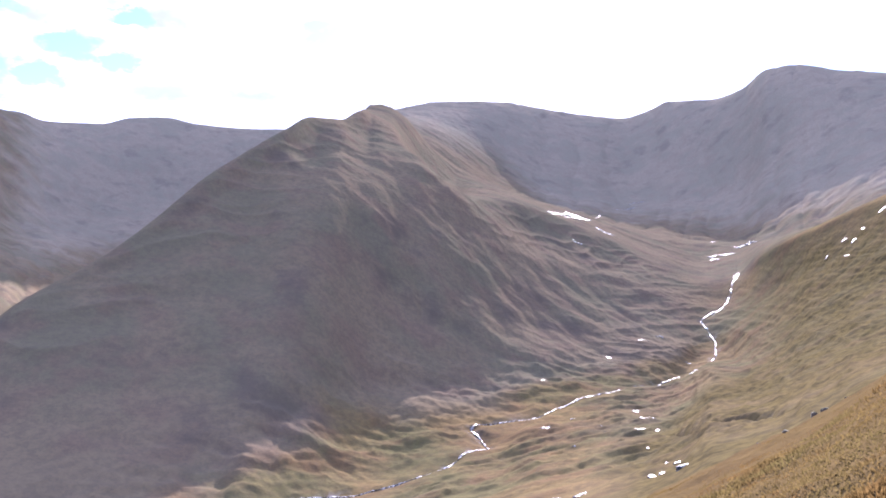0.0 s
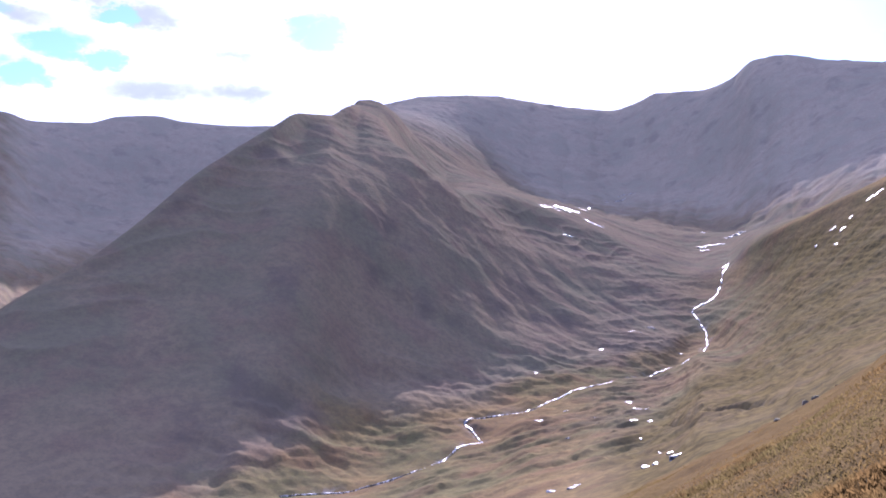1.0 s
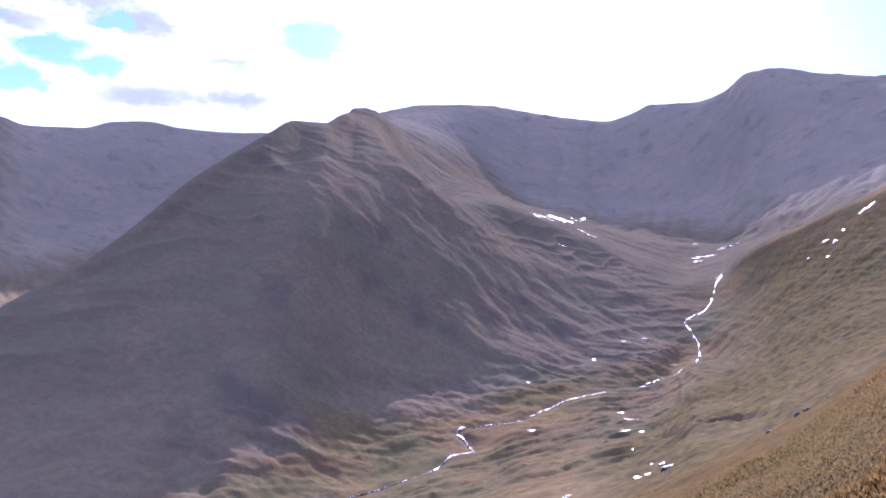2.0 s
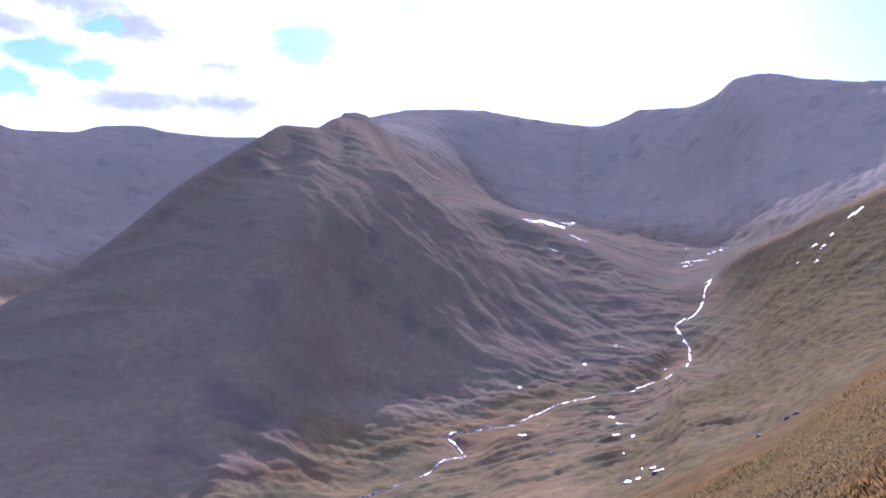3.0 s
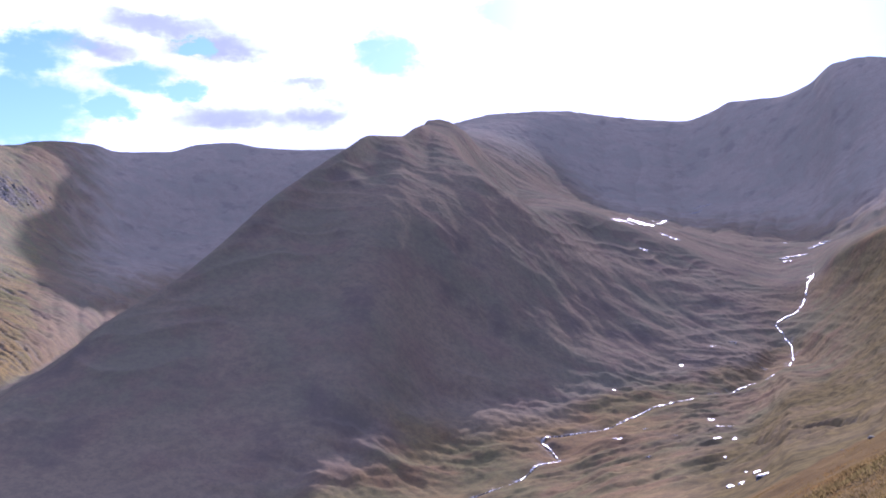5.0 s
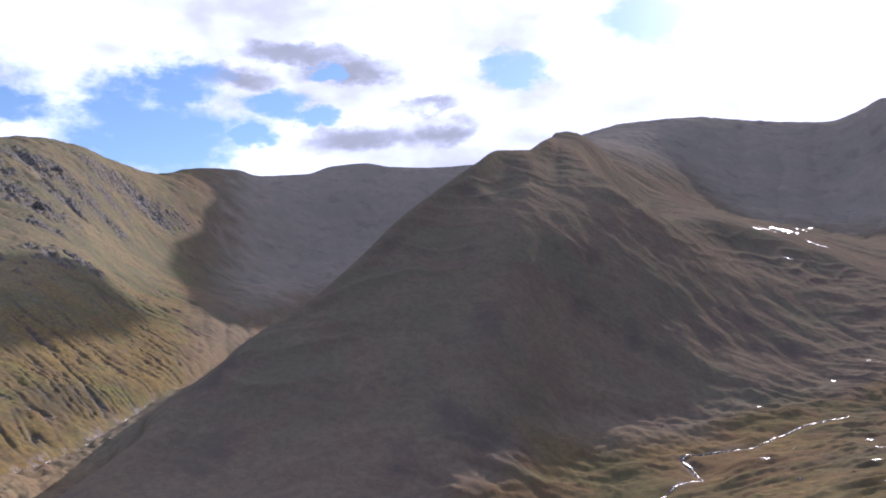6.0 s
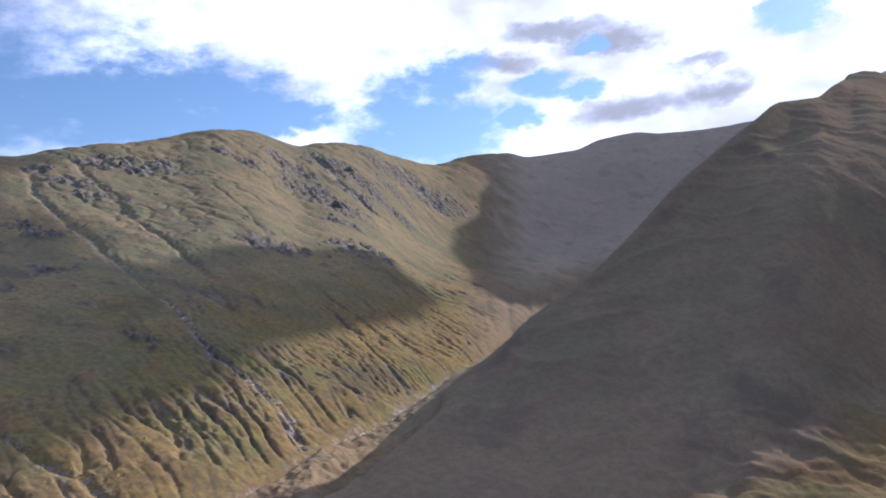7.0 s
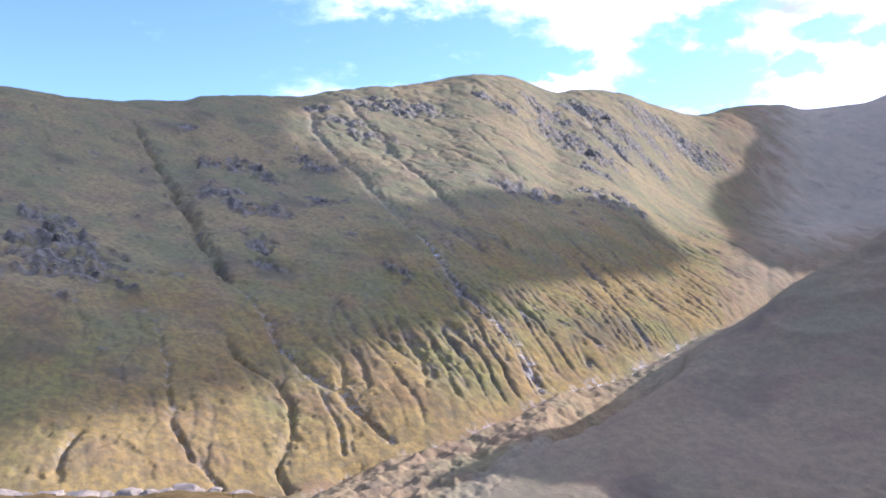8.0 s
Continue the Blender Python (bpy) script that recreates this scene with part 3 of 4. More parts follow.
    strip = ease(bear, 33, 37) * (1 - ease(bear, 62, 68)) * ease(r, crest[0] - 25, crest[0] + 5) * (1 - ease(r, foot[0] - 14, foot[0] - 2))
    sx, sy = x + 8 * fbm(x, y, 45, 2, 86), y + 8 * fbm(x, y, 45, 2, 88)
    z = z + strip * (2.4 * ((1 - np.abs(perm_noise((0.96 * sx + 0.28 * sy) / 11, (0.96 * sy - 0.28 * sx) / 38, 89))) ** 2 - 0.4) + 1.1 * fbm(x, y, 7, 3, 90) - 1.5 * ease(fbm(x, y, 16, 2, 97), 0.25, 0.45))

    # flank over the stream on the stand's own side: sheep-track terraces and a few slumped banks
    own = ease(r, 150, 230) * (1 - ease(bear, -14, -9)) * ease(bear, -60, -45) * (1 - ease(r, crest[0] - 60, crest[0] + 20))
    tx = 0.45 * x - 0.89 * y + 25 * fbm(x, y, 190, 3, 91)
    ty = 0.89 * x + 0.45 * y
    lev = z + 0.035 * ty + 3.0 * fbm(x, y, 90, 3, 96)
    z = z + own * (0.9 * ((1 - np.abs(perm_noise(lev / 7.0, ty / 130, 93))) ** 4 - 0.2) + 0.45 * ((1 - np.abs(perm_noise(lev / 3.2, ty / 60, 94))) ** 4 - 0.2) + 0.3 * fbm(x, y, 13, 4, 95) + 0.3 * fbm(0.5 * ty, tx, 4.5, 3, 98))

    # back walls: faint gullies
    wall_zone = behind * (1 - ease(bear, 27, 33)) * ease(bear, -60, -40) * (1 - ease(u_wall, 0.96, 1.0))
    wall_zone = wall_zone * (1 - 0.85 * ease(bear, -7, -3) * (1 - ease(bear, 5, 8)))
    z = z - wall_zone * 5.0 * (1 - np.abs(perm_noise((bear + 0.6 * fbm(x, y, 300, 3, 101)) * 0.75, r / 900, 103))) ** 3
    z = z + wall_zone * 4 * fbm(x, y, 80, 3, 105)

    # ravines that can be told apart, and the beds of the streams
    rock, scree = np.maximum(crag, runnel * np.clip(1.3 * cut + 0.7 * cut2, 0, 0.9)), np.zeros_like(z)
    n1, n2, n3 = fbm(x, y, 55, 3, 111), fbm(x, y, 55, 3, 113), fbm(x, y, 24, 2, 117)
    ragged = fbm(x, y, 5, 3, 118)
    for width, depth, stony, pts in RAVINES:
        gap, part_way = line_gap(x + 4 * n1, y + 4 * n2, pts)
        gap = gap * (1 + 0.35 * n3 + 0.6 * ragged)
        taper = ease(part_way, 0, 0.12) * (0.75 + 0.5 * n3)
        z = z - depth * taper * np.clip(1 - gap / (2.3 * width), 0, 1) ** 1.9
        scree = np.maximum(scree, stony * taper * np.exp(-(gap / (1.3 * width)) ** 2))
    for width, depth, pts in BEDS:
        gap, _ = line_gap(x, y, pts)
        z = z - depth * np.exp(-(gap / (1.6 * width)) ** 2)
        scree = np.maximum(scree, 0.5 * np.exp(-(gap / (1.5 * width)) ** 2) * ease(n3, -0.1, 0.4))

    zone = np.zeros(z.shape, int)                                        # 0 ground, 1 spur, 2 long mountain, 3 headwall, 4 round hill, 5 right fell
    edge = bear + 1.2 * fbm(x, y, 200, 3, 121)
    back = r > foot[0] + 12 * fbm(x, y, 90, 3, 123)
    zone[(up_spur > 0.24 + 0.06 * fbm(x, y, 90, 3, 125)) & ~back & (bear > -15) & (bear < 36)] = 1
    zone[back & (edge > 31) & (bear < 120)] = 2
    zone[back & (edge <= 31) & (edge > 4)] = 3
    zone[back & (edge <= 4) & (edge > -13)] = 4
    zone[back & (edge <= -13) & (bear > -90)] = 5
    heath_shade = ease(up_spur + 0.05 * n1, 0.0, 0.12) * ease(bear, -24, -15) * (1 - ease(bear, 33, 40)) * (1 - behind)
    # shade greyed into the grass as far as it reaches past the crest
    heath_shade = np.maximum(heath_shade, 0.9 * ease(bear, 16, 20) * (1 - ease(bear, 46, 52)) * ease(r, 150, 220) * (1 - ease(r, crest[0] + 12, crest[0] + 28)))
    # duller upper slope, greyed down into the cloud-shaded band
    heath_shade = np.maximum(heath_shade, 0.85 * left * ease(u_wall + 0.06 * n1 + 0.05 * n3, 0.08, 0.34))
    heath_shade = np.maximum(heath_shade, 0.25 * own)
    heath_shade = np.maximum(heath_shade, 0.95 * ease(r, 800, 950) * (1 - ease(bear, 10, 16)) * ease(bear, -60, -45))
    ridge = ease(bear, -8, -3) * (1 - ease(bear, 5, 8))                  # the ridge that joins the spur to the round hill
    basin = ease(bear, 8, 12) * (1 - ease(bear, 18, 23))
    # haze painted into the colour: back walls and fells pale with height
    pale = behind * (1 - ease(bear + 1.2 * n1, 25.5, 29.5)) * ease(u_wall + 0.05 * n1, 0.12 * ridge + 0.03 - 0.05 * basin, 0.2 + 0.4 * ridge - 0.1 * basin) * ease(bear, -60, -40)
    # a thin share of the same lightening brightens the sunlit strip
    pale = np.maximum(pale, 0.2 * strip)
    zone[(zone == 0) & (r < 107)] = 6
    # shaded foot of the headwall greyed as well
    heath_shade = np.maximum(heath_shade, 0.9 * behind * ease(bear, 9, 13) * (1 - ease(bear, 28, 33)))
    brink = -11 - 10 * ease(r, 280, 560)
    # where the own-side flank takes the darker colour
    flank_dark = ease(r, 70, 105) * (1 - ease(bear, brink - 4, brink + 1)) * ease(bear, -60, -45) * (1 - ease(r, crest[0] - 60, crest[0] + 20))
    return x, y, z, rock, scree, zone, heath_shade, pale, flank_dark

# ---- the land ----
LX, LY, LZ, L_ROCK, L_SCREE, L_ZONE, L_HEATH_SHADE, L_PALE, L_FLANK_DARK = land()
ROWS, COLS = LX.shape


def land_height(x, y):
    """Height of the built sheet at a place in plan."""
    r, b = np.hypot(x, y), np.degrees(np.arctan2(-x, y))
    i = np.clip(np.interp(r, RINGS, np.arange(ROWS)), 0, ROWS - 1.001)
    j = np.clip(np.interp(b, BEARINGS, np.arange(COLS)), 0, COLS - 1.001)
    i0, j0 = np.floor(i).astype(int), np.floor(j).astype(int)
    u, v = i - i0, j - j0
    return (LZ[i0, j0] * (1 - u) + LZ[i0 + 1, j0] * u) * (1 - v) + (LZ[i0, j0 + 1] * (1 - u) + LZ[i0 + 1, j0 + 1] * u) * v


def sheet_normals():
    p = np.stack([LX, LY, LZ], -1)
    dr = np.gradient(p, axis=0)
    db = np.roll(p, -1, axis=1) - np.roll(p, 1, axis=1)
    n = np.cross(db, dr)
    n *= np.sign(n[..., 2:3])
    n[0] = 0, 0, 1
    return n / np.linalg.norm(n, axis=-1, keepdims=True)


L_NORMAL = sheet_normals()


def link_mesh(name, verts, faces, mat):
    me = bpy.data.meshes.new(name)
    me.vertices.add(len(verts))
    me.vertices.foreach_set("co", np.asarray(verts, np.float32).ravel())
    n = faces.shape[1]
    me.loops.add(faces.size)
    me.loops.foreach_set("vertex_index", faces.astype(np.int32).ravel())
    me.polygons.add(len(faces))
    me.polygons.foreach_set("loop_start", np.arange(0, faces.size, n, dtype=np.int32))
    me.polygons.foreach_set("use_smooth", np.ones(len(faces), bool))
    me.update(calc_edges=True)
    me.materials.append(mat)
    return new(name, me)


def land_piece(name, zone, mat, label, category):
    i, j = np.meshgrid(np.arange(ROWS - 1), np.arange(COLS), indexing="ij")
    keep = L_ZONE[:-1] == zone
    i, j = i[keep], j[keep]
    k = (j + 1) % COLS
    quads = np.stack([i * COLS + j, i * COLS + k, (i + 1) * COLS + k, (i + 1) * COLS + j], -1)[:, ::-1]
    used, flat = np.unique(quads, return_inverse=True)
    pts = np.stack([LX.ravel()[used], LY.ravel()[used], LZ.ravel()[used]], -1)
    ob = link_mesh(name, pts, flat.reshape(quads.shape), mat)
    ob.data.normals_split_custom_set_from_vertices(L_NORMAL.reshape(-1, 3)[used].tolist())
    layer = ob.data.color_attributes.new("cover", "FLOAT_COLOR", "POINT")
    rgba = np.stack([L_ROCK.ravel()[used], L_SCREE.ravel()[used], L_HEATH_SHADE.ravel()[used], L_PALE.ravel()[used]], -1)
    layer.data.foreach_set("color", rgba.astype(np.float32).ravel())
    layer = ob.data.color_attributes.new("flank_dark", "FLOAT_COLOR", "POINT")
    layer.data.foreach_set("color", np.repeat(L_FLANK_DARK.ravel()[used], 4).astype(np.float32))
    return tagged(ob, label, category, kind="structure")


land_piece("ground", 0, MOOR, "tussocky golden brown moor grass over the valley floor and slope", "hillside")
land_piece("hillside", 6, NEAR_GRASS, "rough orange brown grass slope close to the stand", "hillside")
land_piece("mountain_spur", 1, MOOR, "dark shaded grassy spur rising between two valleys", "mountain")
land_piece("mountain_long", 2, HILL, "long grassy mountainside cut by gullies below rocky crags", "mountain")
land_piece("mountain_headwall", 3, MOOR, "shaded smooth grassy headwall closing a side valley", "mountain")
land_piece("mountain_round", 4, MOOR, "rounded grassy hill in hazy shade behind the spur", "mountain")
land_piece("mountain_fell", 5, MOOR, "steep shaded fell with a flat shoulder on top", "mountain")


# ---- water ----
def stream(name, pts, width, label, lift=0.35):
    """A brook that follows a run of points in plan, wandering and swelling a little."""
    pts = np.array(pts, float)
    dist = np.concatenate([[0], np.cumsum(np.hypot(*np.diff(pts, axis=0).T))])
    s = np.arange(0, dist[-1], 2.0)
    x, y = smooth(s, dist, pts[:, 0]), smooth(s, dist, pts[:, 1])
    x, y = x + 1.8 * perm_noise(s / 17, 0 * s, 7), y + 1.8 * perm_noise(s / 17, 0 * s + 9, 8)
    tx, ty = np.gradient(x), np.gradient(y)
    n = np.hypot(tx, ty)
    w = width * np.clip(0.40 + 1.5 * perm_noise(s / 9, 0 * s + 4, 9) + 1.6 * perm_noise(s / 4.3, 0 * s + 2, 10), 0.03, 1.9)
    a = np.stack([x - ty / n * w, y + tx / n * w], -1)
    c = np.stack([x + ty / n * w, y - tx / n * w], -1)
    z = np.maximum(np.maximum(land_height(a[:, 0], a[:, 1]), land_height(c[:, 0], c[:, 1])), land_height(x, y)) + lift
    z = np.convolve(np.pad(z, 2, "edge"), np.ones(5) / 5, "valid")
    verts = np.concatenate([np.column_stack([a, z]), np.column_stack([c, z]), np.column_stack([a, z - 2]), np.column_stack([c, z - 2])])
    k, i = len(s), np.arange(len(s) - 1)
    faces = np.concatenate([np.stack([i, i + k, i + k + 1, i + 1], -1), np.stack([i, i + 1, i + 2 * k + 1, i + 2 * k], -1), np.stack([i + k, i + 3 * k, i + 3 * k + 1, i + k + 1], -1)])
    return tagged(link_mesh(name, verts, faces, WATER), label, "stream", kind="structure")


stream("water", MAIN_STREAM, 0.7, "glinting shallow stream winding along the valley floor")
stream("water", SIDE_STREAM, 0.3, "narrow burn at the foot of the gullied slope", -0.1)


# ---- wet flushes and pools that catch the low sun ----
def pool(x, y, length, width, turn, seed):
    """A shallow pool with a ragged shore, lying on the slope."""
    g = np.random.RandomState(seed)
    n, rings = 26, 4
    a = np.linspace(0, 2 * np.pi, n, endpoint=False)
    shore = np.maximum(0.2, 1 + 0.36 * np.sin(2 * a + g.rand() * 6) + 0.30 * np.sin(3 * a + g.rand() * 6) + 0.24 * np.sin(7 * a + g.rand() * 6))
    verts, faces = [], []
    c, s = math.cos(turn), math.sin(turn)
    for k in range(1, rings + 1):
        u, v = length / 2 * shore * np.cos(a) * k / rings, width / 2 * shore * np.sin(a) * k / rings
        verts.append(np.stack([x + u * c - v * s, y + u * s + v * c], -1))
    xy = np.concatenate(verts)
    z = land_height(xy[:, 0], xy[:, 1])
    tilt, *_ = np.linalg.lstsq(np.column_stack([xy - (x, y), np.ones(len(xy))]), z, rcond=None)
    if y > 1000:
        tilt[:2] = 0.05, 0.20                  # wet slabs dipping down the valley, tipped to mirror the sun
    if y < 300:
        tilt[:2] = 0.25 * tilt[0] + 0.02, 0.25 * tilt[1] + 0.06      # seeps that lie almost level, tipped a little towards the glint
    z = 0.85 * (np.column_stack([xy - (x, y), np.ones(len(xy))]) @ tilt) + 0.15 * z
    z += max(0.0, np.percentile(land_height(xy[:, 0], xy[:, 1]) - z, 80)) + 0.15
    low = np.column_stack([xy[-n:], z[-n:] - 1.5])
    pts = np.concatenate([np.column_stack([xy, z]), low])
    for k in range(rings):
        for i in range(n):
            j = (i + 1) % n
            faces.append((k * n + i, (k + 1) * n + i, (k + 1) * n + j, k * n + j))
    faces = np.array(faces + [tuple(range(0, n, n // 4))[:4]])
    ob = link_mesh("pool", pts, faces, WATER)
    return tagged(ob, "small shallow pool glinting white on the wet slope", "pool", "pools on the slopes", "structure")


POOLS = [(134, 949, 8, 4), (148, 976, 10, 5), (163, 1028, 9, 5), (165, 1011, 13, 6), (180, 1056, 9, 5), (183, 1048, 11, 5), (297, 1621, 7, 4), (303, 1592, 9, 5), (343, 1736, 8, 4), (197, 994, 9, 5), (205, 988, 12, 6), (464, 1982, 34, 10), (499, 2029, 24, 8), (150, 879, 9, 4), (449, 1310, 18, 7), (434, 1137, 16, 6), (424, 1131, 16, 6), (371, 1063, 20, 7), (351, 1027, 9, 5), (317, 862, 7, 4), (351, 629, 5.4, 1.925), (347, 633, 4.8, 1.65), (331, 631, 3.6, 1.375), (306, 607, 3, 1.21)]
POOLS += [(309, 645, 3.6, 1.21), (321, 627, 4, 2), (323, 645, 4, 2), (158, 638, 5, 2), (164, 639, 6, 2.2), (180, 658, 6, 2.5), (126, 598, 3.5, 2), (190, 616, 4, 2), (102, 417, 4, 1.8), (101, 398, 4, 1.8), (105, 395, 3.5, 1.5), (96, 355, 3.5, 1.5), (88, 354, 4, 1.5), (74, 364, 3, 1.5), (79, 392, 2.5, 1.3), (54, 403, 4, 1.6), (70, 423, 3, 1.4), (58, 345, 2.5, 1.2), (58, 192, 3.6, 1.8), (61, 208, 2.2, 1.1), (53, 202, 3.6, 1.6), (55, 199, 2.6, 1.2), (31, 209, 3.6, 1.4), (35, 203, 3.2, 1.2), (37, 206, 2.4, 1.0), (62, 221, 1.2, 0.8), (72, 279, 1.2, 0.8), (67, 518, 3, 1.6)]
scatter = random.Random(17)
for k, (px_, py_, length, width) in enumerate(POOLS):
    lie = 0.35 * math.sin(k * 2.4)
    bits = 1 if length < 4 else 3 if length < 10 else 5
    for j in range(bits):
        shift, size = (j - (bits - 1) / 2) * 0.34 * length * scatter.uniform(0.7, 1.3), scatter.uniform(0.35, 0.75) if bits > 1 else 0.9
        pool(px_ + shift * math.cos(lie), py_ + shift * math.sin(lie) + scatter.uniform(-0.8, 0.8) * width, length * size * 0.75, width * size, lie + scatter.uniform(-0.4, 0.4), 300 + 7 * k + j)


# ---- rocks ----
def rock_mesh(name, seed, cuts, detail, mat, worn=False):
    """One broken rock of about unit size: a ball split along random joint planes, chipped, with a flat sunken base."""
    bm = bmesh.new()
    bmesh.ops.create_icosphere(bm, subdivisions=detail, radius=1.25)
    g = random.Random(seed)
    planes = [(Vector((g.gauss(0, 1), g.gauss(0, 1), g.gauss(0, 0.7))).normalized(), g.uniform(0.55, 0.95)) for k in range(cuts)]
    shift = Vector((seed * 3.7, seed * 1.9, seed * 5.3))
    for v in bm.verts:
        p = v.co.copy()
        for way, far in planes:
            over = p.dot(way) - far
            if over > 0:
                p -= way * over
        v.co = p * (1 + 0.16 * noise.noise(p * 2.1 + shift) + 0.10 * noise.noise(p * 5.0 + shift))
        if v.co.z < -0.35:
            v.co.z = -0.35 + (v.co.z + 0.35) * 0.3
    for f in bm.faces:
        f.smooth = worn
    me = bpy.data.meshes.new(name)
    bm.to_mesh(me)
    bm.free()
    me.materials.append(mat)
    return me


def set_rock(name, me, x, y, size, turn, sink, label, category, group):
    ob = new(name, me)
    h = float(land_height(np.array([x]), np.array([y]))[0])
    ob.matrix_world = Matrix.LocRotScale((x, y, h + size[2] * sink), Euler((0, 0, turn)), size)
    return tagged(ob, label, category, group)


crag_shapes = [rock_mesh("rock_outcrop", k + 1, 16, 4, CRAG) for k in range(6)]
OUTCROPS = [(-524, 138, 12, 8), (-502, 140, 10, 7), (-558, 138, 9, 6), (-483, 142, 8, 5), (-767, 450, 8, 6), (-732, 443, 7, 5), (-763, 348, 6, 4), (-751, 363, 7, 4), (-733, 377, 8, 6), (-616, 306, 6, 4), (-611, 375, 6, 4), (-893, 1021, 14, 10), (-841, 1009, 13, 10), (-1014, 1268, 15, 11), (-977, 713, 11, 8), (-987, 680, 10, 7), (-967, 754, 9, 7), (-1086, 1603, 18, 12), (-636, 625, 8, 4)]
for k, (rx_, ry_, wide, tall) in enumerate(OUTCROPS):
    set_rock("rock_outcrop", crag_shapes[k % 6], rx_, ry_, (wide * 0.5, wide * 0.6, tall * 0.7), 0.3 + 0.5 * math.sin(k * 1.7), -0.3,
             "dark broken crag standing out of a steep grass slope", "crag", "crags on the mountainside")

dark_shapes = [rock_mesh("boulder", k + 31, 12, 3, CRAG) for k in range(3)]
stone_shapes = [rock_mesh("boulder", k + 11, 9, 4, STONE, True) for k in range(4)]


def boulder(bearing, reach, wide, tall, k, label, shapes):
    a = radians(bearing)
    return set_rock("boulder", shapes[k % len(shapes)], -reach * math.sin(a), reach * math.cos(a), (wide * 0.45, wide * 0.38, 0.8 * tall), k * 1.3, 0.1, label, "boulder", "boulders on the slopes")


for k, row in enumerate([(78.6, 30.4, 1.5, 0.2), (77.2, 30.3, 0.9, 0.16), (75.9, 30.5, 1.3, 0.2), (74.2, 30.3, 1.6, 0.22), (72.6, 30.5, 1.0, 0.2), (71.3, 30.4, 1.5, 0.2), (69.9, 30.2, 0.8, 0.14),
                         (68.9, 30.5, 0.9, 0.18), (67.5, 30.5, 1.7, 0.24), (66.0, 30.4, 0.9, 0.16), (64.3, 30.8, 1.2, 0.14), (62.5, 31, 0.9, 0.12), (60.8, 31.2, 0.8, 0.1)]):
    boulder(*row, k, "pale lichened boulder bedded in dry grass", stone_shapes)
for k, row in enumerate([(-24.9, 58, 1.3, 0.7), (-25.5, 59, 1.0, 0.6), (-25.9, 59, 0.7, 0.4), (-28.6, 61, 1.0, 0.4), (-29.1, 61, 0.8, 0.4), (-29.7, 61, 1.1, 0.5), (-26.7, 34, 0.4, 0.15), (-21.5, 40, 0.35, 0.12), (-23.2, 30, 0.3, 0.12)]):
    boulder(*row, k + 1, "dark weathered boulder at the edge of the grass slope", dark_shapes)
for k, (sx_, sy_, wide) in enumerate([(-809, 1429, 6), (-1052, 1823, 8), (-1034, 1741, 6), (-1017, 1677, 6), (-451, 385, 2.2), (-388, 355, 2.2), (-366, 352, 2), (-334, 220, 1.6), (-346, 256, 1.6), (-405, 274, 1.6)]):
    set_rock("boulder", stone_shapes[k % 4], sx_, sy_, (wide * 0.5, wide * 0.45, wide * 0.35), k * 0.9, 0.1, "pale fallen boulder lying on the mountainside", "boulder", "boulders on the slopes")


def scree():
    """Loose stones spilled down the stony ravines and below the crags, as one mass."""
    g = np.random.RandomState(9)
    xs, ys, size = [], [], []
    for width, depth, stony, pts in RAVINES:
        if stony < 0.35:
            continue
        for (ax, ay), (bx, by) in zip(pts, pts[1:]):
            n = int(stony * math.hypot(bx - ax, by - ay) * 1.4)
            s = g.rand(n)
            xs.append(ax + (bx - ax) * s + g.normal(0, width * 0.8, n))
            ys.append(ay + (by - ay) * s + g.normal(0, width * 0.8, n))
            size.append(g.uniform(0.25, 0.8, n) * (1 + 0.0006 * abs(ay)))
    for cx, cy, reach in CRAGS:
        n = int(reach * 0.8) if reach > 14 else 0
        xs.append(cx + g.normal(0.25 * reach, reach * 0.5, n))
        ys.append(cy + g.normal(-0.1 * reach, reach * 0.5, n))
        size.append(g.uniform(0.4, 1.3, n))
    x, y, size = np.concatenate(xs), np.concatenate(ys), np.concatenate(size)
    k = len(x)
    z = land_height(x, y)
    dirs = np.array([(1, 0, 0), (0, 1, 0), (-1, 0, 0), (0, -1, 0), (0, 0, 1), (0, 0, -1)], float)
    pts = np.stack([x, y, z], -1)[:, None] + dirs[None] * size[:, None, None] * g.uniform(0.6, 1.3, (k, 6, 1)) * (1, 1, 0.6)
    tri = np.array([(0, 1, 4), (1, 2, 4), (2, 3, 4), (3, 0, 4), (1, 0, 5), (2, 1, 5), (3, 2, 5), (0, 3, 5)])
    faces = (tri[None] + 6 * np.arange(k)[:, None, None]).reshape(-1, 3)
    ob = link_mesh("scree", pts.reshape(-1, 3), faces, STONE)
    ob.data.polygons.foreach_set("use_smooth", np.zeros(len(faces), bool))
    return tagged(ob, "loose grey stones spilled down gullies and below crags", "scree", kind="stuff")


scree()


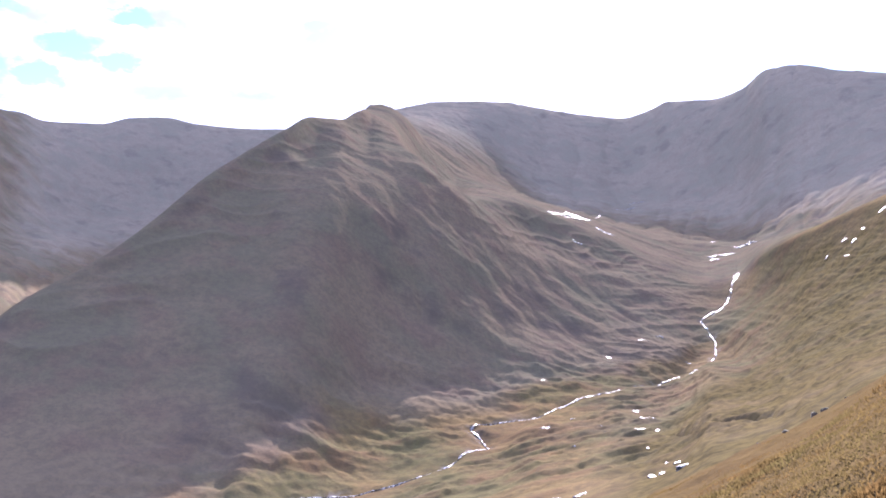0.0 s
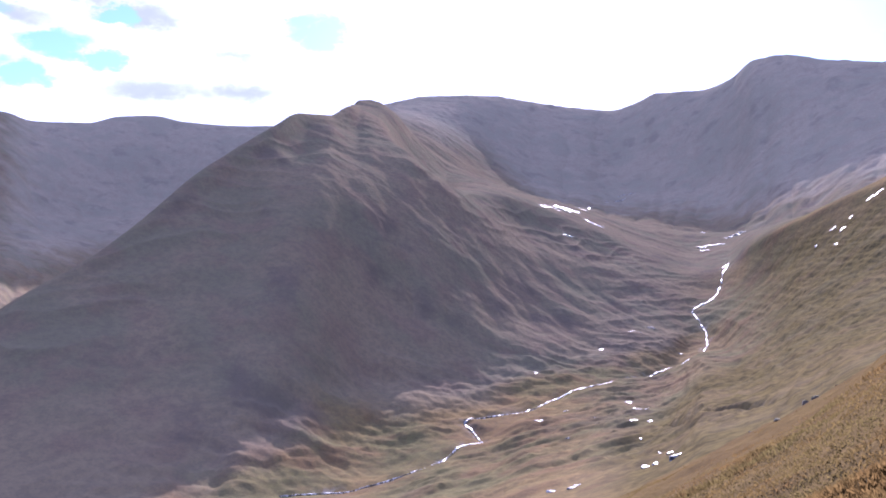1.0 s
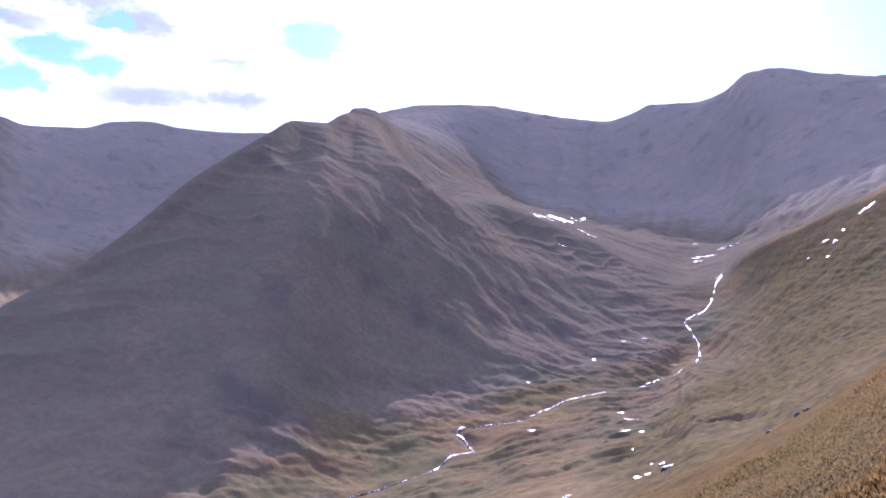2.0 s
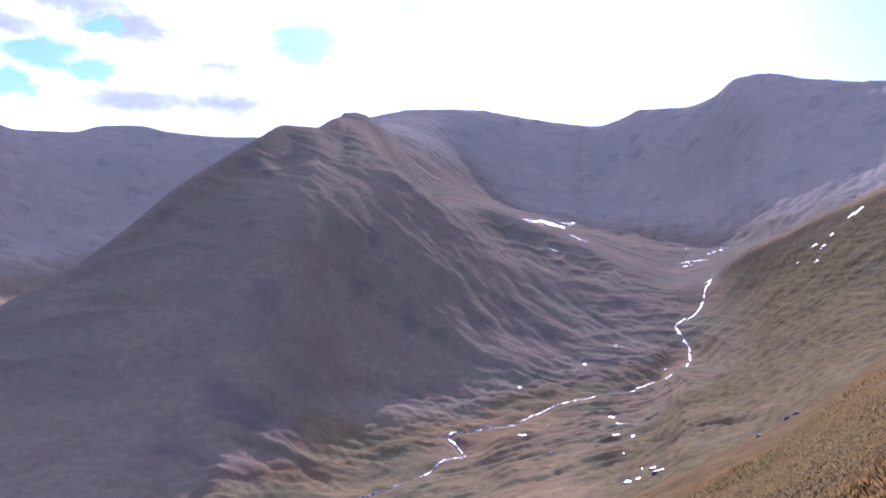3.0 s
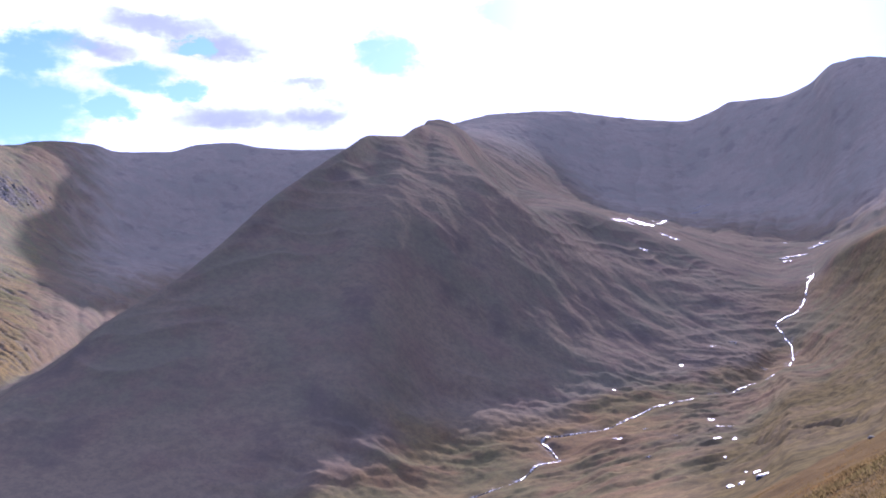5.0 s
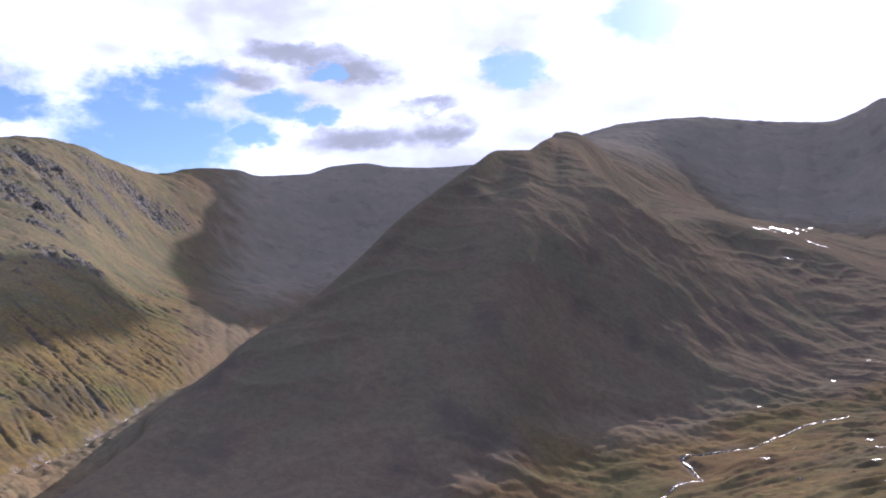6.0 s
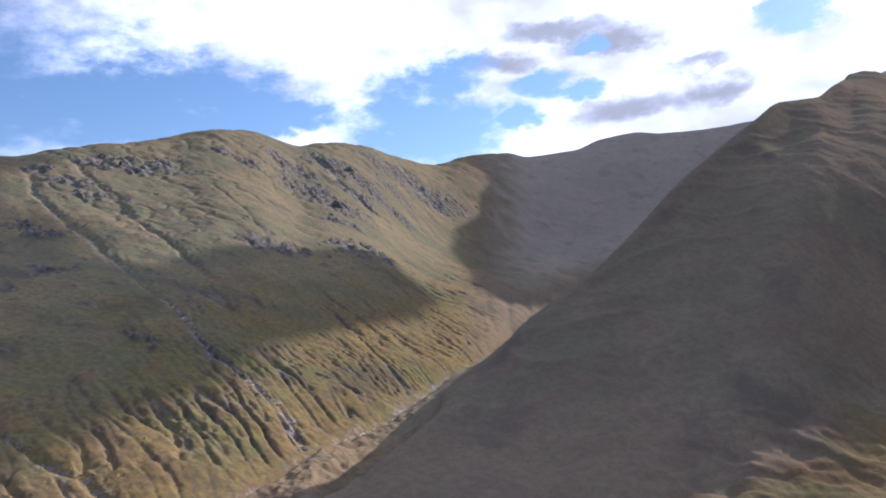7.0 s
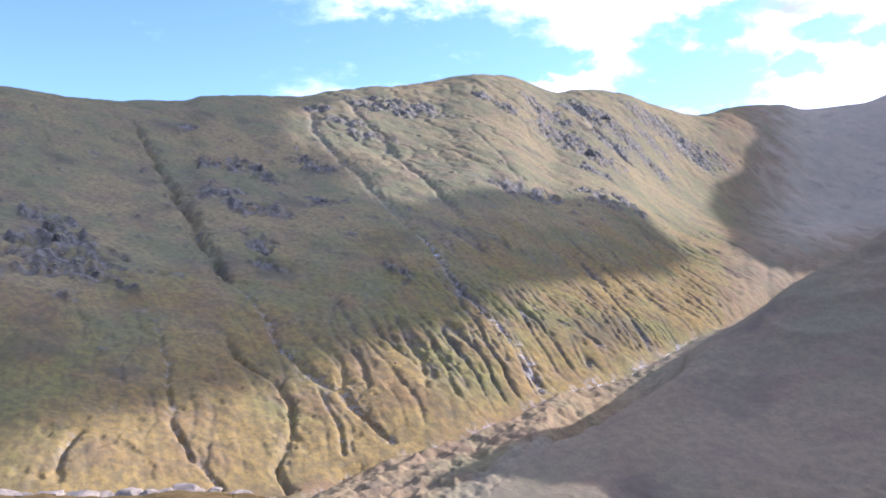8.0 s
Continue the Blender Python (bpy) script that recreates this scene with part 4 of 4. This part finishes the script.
# ---- grass ----
def grass():
    """Dry tussocks over the near slope, as one mass of blades."""
    g = np.random.RandomState(5)
    n = 85000
    b = np.where(g.rand(n) < 0.68, g.uniform(-37, -6, n), g.uniform(8, 86, n))
    r = np.where(b < 0, np.exp(g.uniform(math.log(4.5), math.log(63), n)), np.exp(g.uniform(math.log(9), math.log(36), n)))
    round_b, round_r = g.uniform(-180, 180, 9000), 0.9 + 11 * np.sqrt(g.rand(9000))
    b, r = np.concatenate([b, round_b]), np.concatenate([r, round_r])
    x, y = -r * np.sin(np.radians(b)), r * np.cos(np.radians(b))
    clump = fbm(x, y, 3.0, 3, 201) + 0.6 * fbm(x, y, 14, 2, 205)
    keep = (clump > -0.9) & ((b < 57) | (r < 28.3))
    x, y, clump = x[keep], y[keep], np.clip(clump[keep] + 0.5, 0.6, 1.3)
    blades = 4
    x, y, clump = np.repeat(x, blades), np.repeat(y, blades), np.repeat(clump, blades)
    k = len(x)
    x, y = x + g.normal(0, 0.10, k), y + g.normal(0, 0.10, k)
    z = land_height(x, y) - 0.04
    tall = 0.10 * clump * g.uniform(0.5, 1.2, k) * np.clip(1.25 - np.hypot(x, y) / 50, 0.4, 1)
    a = g.uniform(0, 2 * np.pi, k)
    w = g.uniform(0.012, 0.03, k)
    lean = g.normal(0, 0.35, (k, 2)) * tall[:, None] + np.stack([-0.12 * tall, -0.05 * tall], -1)
    dx, dy = np.cos(a) * w, np.sin(a) * w
    pts = np.stack([np.column_stack([x - dx, y - dy, z]), np.column_stack([x + dx, y + dy, z]),
                    np.column_stack([x + 0.45 * lean[:, 0] + dx * 0.6, y + 0.45 * lean[:, 1] + dy * 0.6, z + 0.6 * tall]), np.column_stack([x + lean[:, 0], y + lean[:, 1], z + tall])], 1)
    faces = np.arange(4 * k).reshape(k, 4)
    ob = link_mesh("grass", pts.reshape(-1, 3), faces, BLADES)
    return tagged(ob, "dry orange brown tussock grass on the near slope", "grass", kind="stuff")


grass()


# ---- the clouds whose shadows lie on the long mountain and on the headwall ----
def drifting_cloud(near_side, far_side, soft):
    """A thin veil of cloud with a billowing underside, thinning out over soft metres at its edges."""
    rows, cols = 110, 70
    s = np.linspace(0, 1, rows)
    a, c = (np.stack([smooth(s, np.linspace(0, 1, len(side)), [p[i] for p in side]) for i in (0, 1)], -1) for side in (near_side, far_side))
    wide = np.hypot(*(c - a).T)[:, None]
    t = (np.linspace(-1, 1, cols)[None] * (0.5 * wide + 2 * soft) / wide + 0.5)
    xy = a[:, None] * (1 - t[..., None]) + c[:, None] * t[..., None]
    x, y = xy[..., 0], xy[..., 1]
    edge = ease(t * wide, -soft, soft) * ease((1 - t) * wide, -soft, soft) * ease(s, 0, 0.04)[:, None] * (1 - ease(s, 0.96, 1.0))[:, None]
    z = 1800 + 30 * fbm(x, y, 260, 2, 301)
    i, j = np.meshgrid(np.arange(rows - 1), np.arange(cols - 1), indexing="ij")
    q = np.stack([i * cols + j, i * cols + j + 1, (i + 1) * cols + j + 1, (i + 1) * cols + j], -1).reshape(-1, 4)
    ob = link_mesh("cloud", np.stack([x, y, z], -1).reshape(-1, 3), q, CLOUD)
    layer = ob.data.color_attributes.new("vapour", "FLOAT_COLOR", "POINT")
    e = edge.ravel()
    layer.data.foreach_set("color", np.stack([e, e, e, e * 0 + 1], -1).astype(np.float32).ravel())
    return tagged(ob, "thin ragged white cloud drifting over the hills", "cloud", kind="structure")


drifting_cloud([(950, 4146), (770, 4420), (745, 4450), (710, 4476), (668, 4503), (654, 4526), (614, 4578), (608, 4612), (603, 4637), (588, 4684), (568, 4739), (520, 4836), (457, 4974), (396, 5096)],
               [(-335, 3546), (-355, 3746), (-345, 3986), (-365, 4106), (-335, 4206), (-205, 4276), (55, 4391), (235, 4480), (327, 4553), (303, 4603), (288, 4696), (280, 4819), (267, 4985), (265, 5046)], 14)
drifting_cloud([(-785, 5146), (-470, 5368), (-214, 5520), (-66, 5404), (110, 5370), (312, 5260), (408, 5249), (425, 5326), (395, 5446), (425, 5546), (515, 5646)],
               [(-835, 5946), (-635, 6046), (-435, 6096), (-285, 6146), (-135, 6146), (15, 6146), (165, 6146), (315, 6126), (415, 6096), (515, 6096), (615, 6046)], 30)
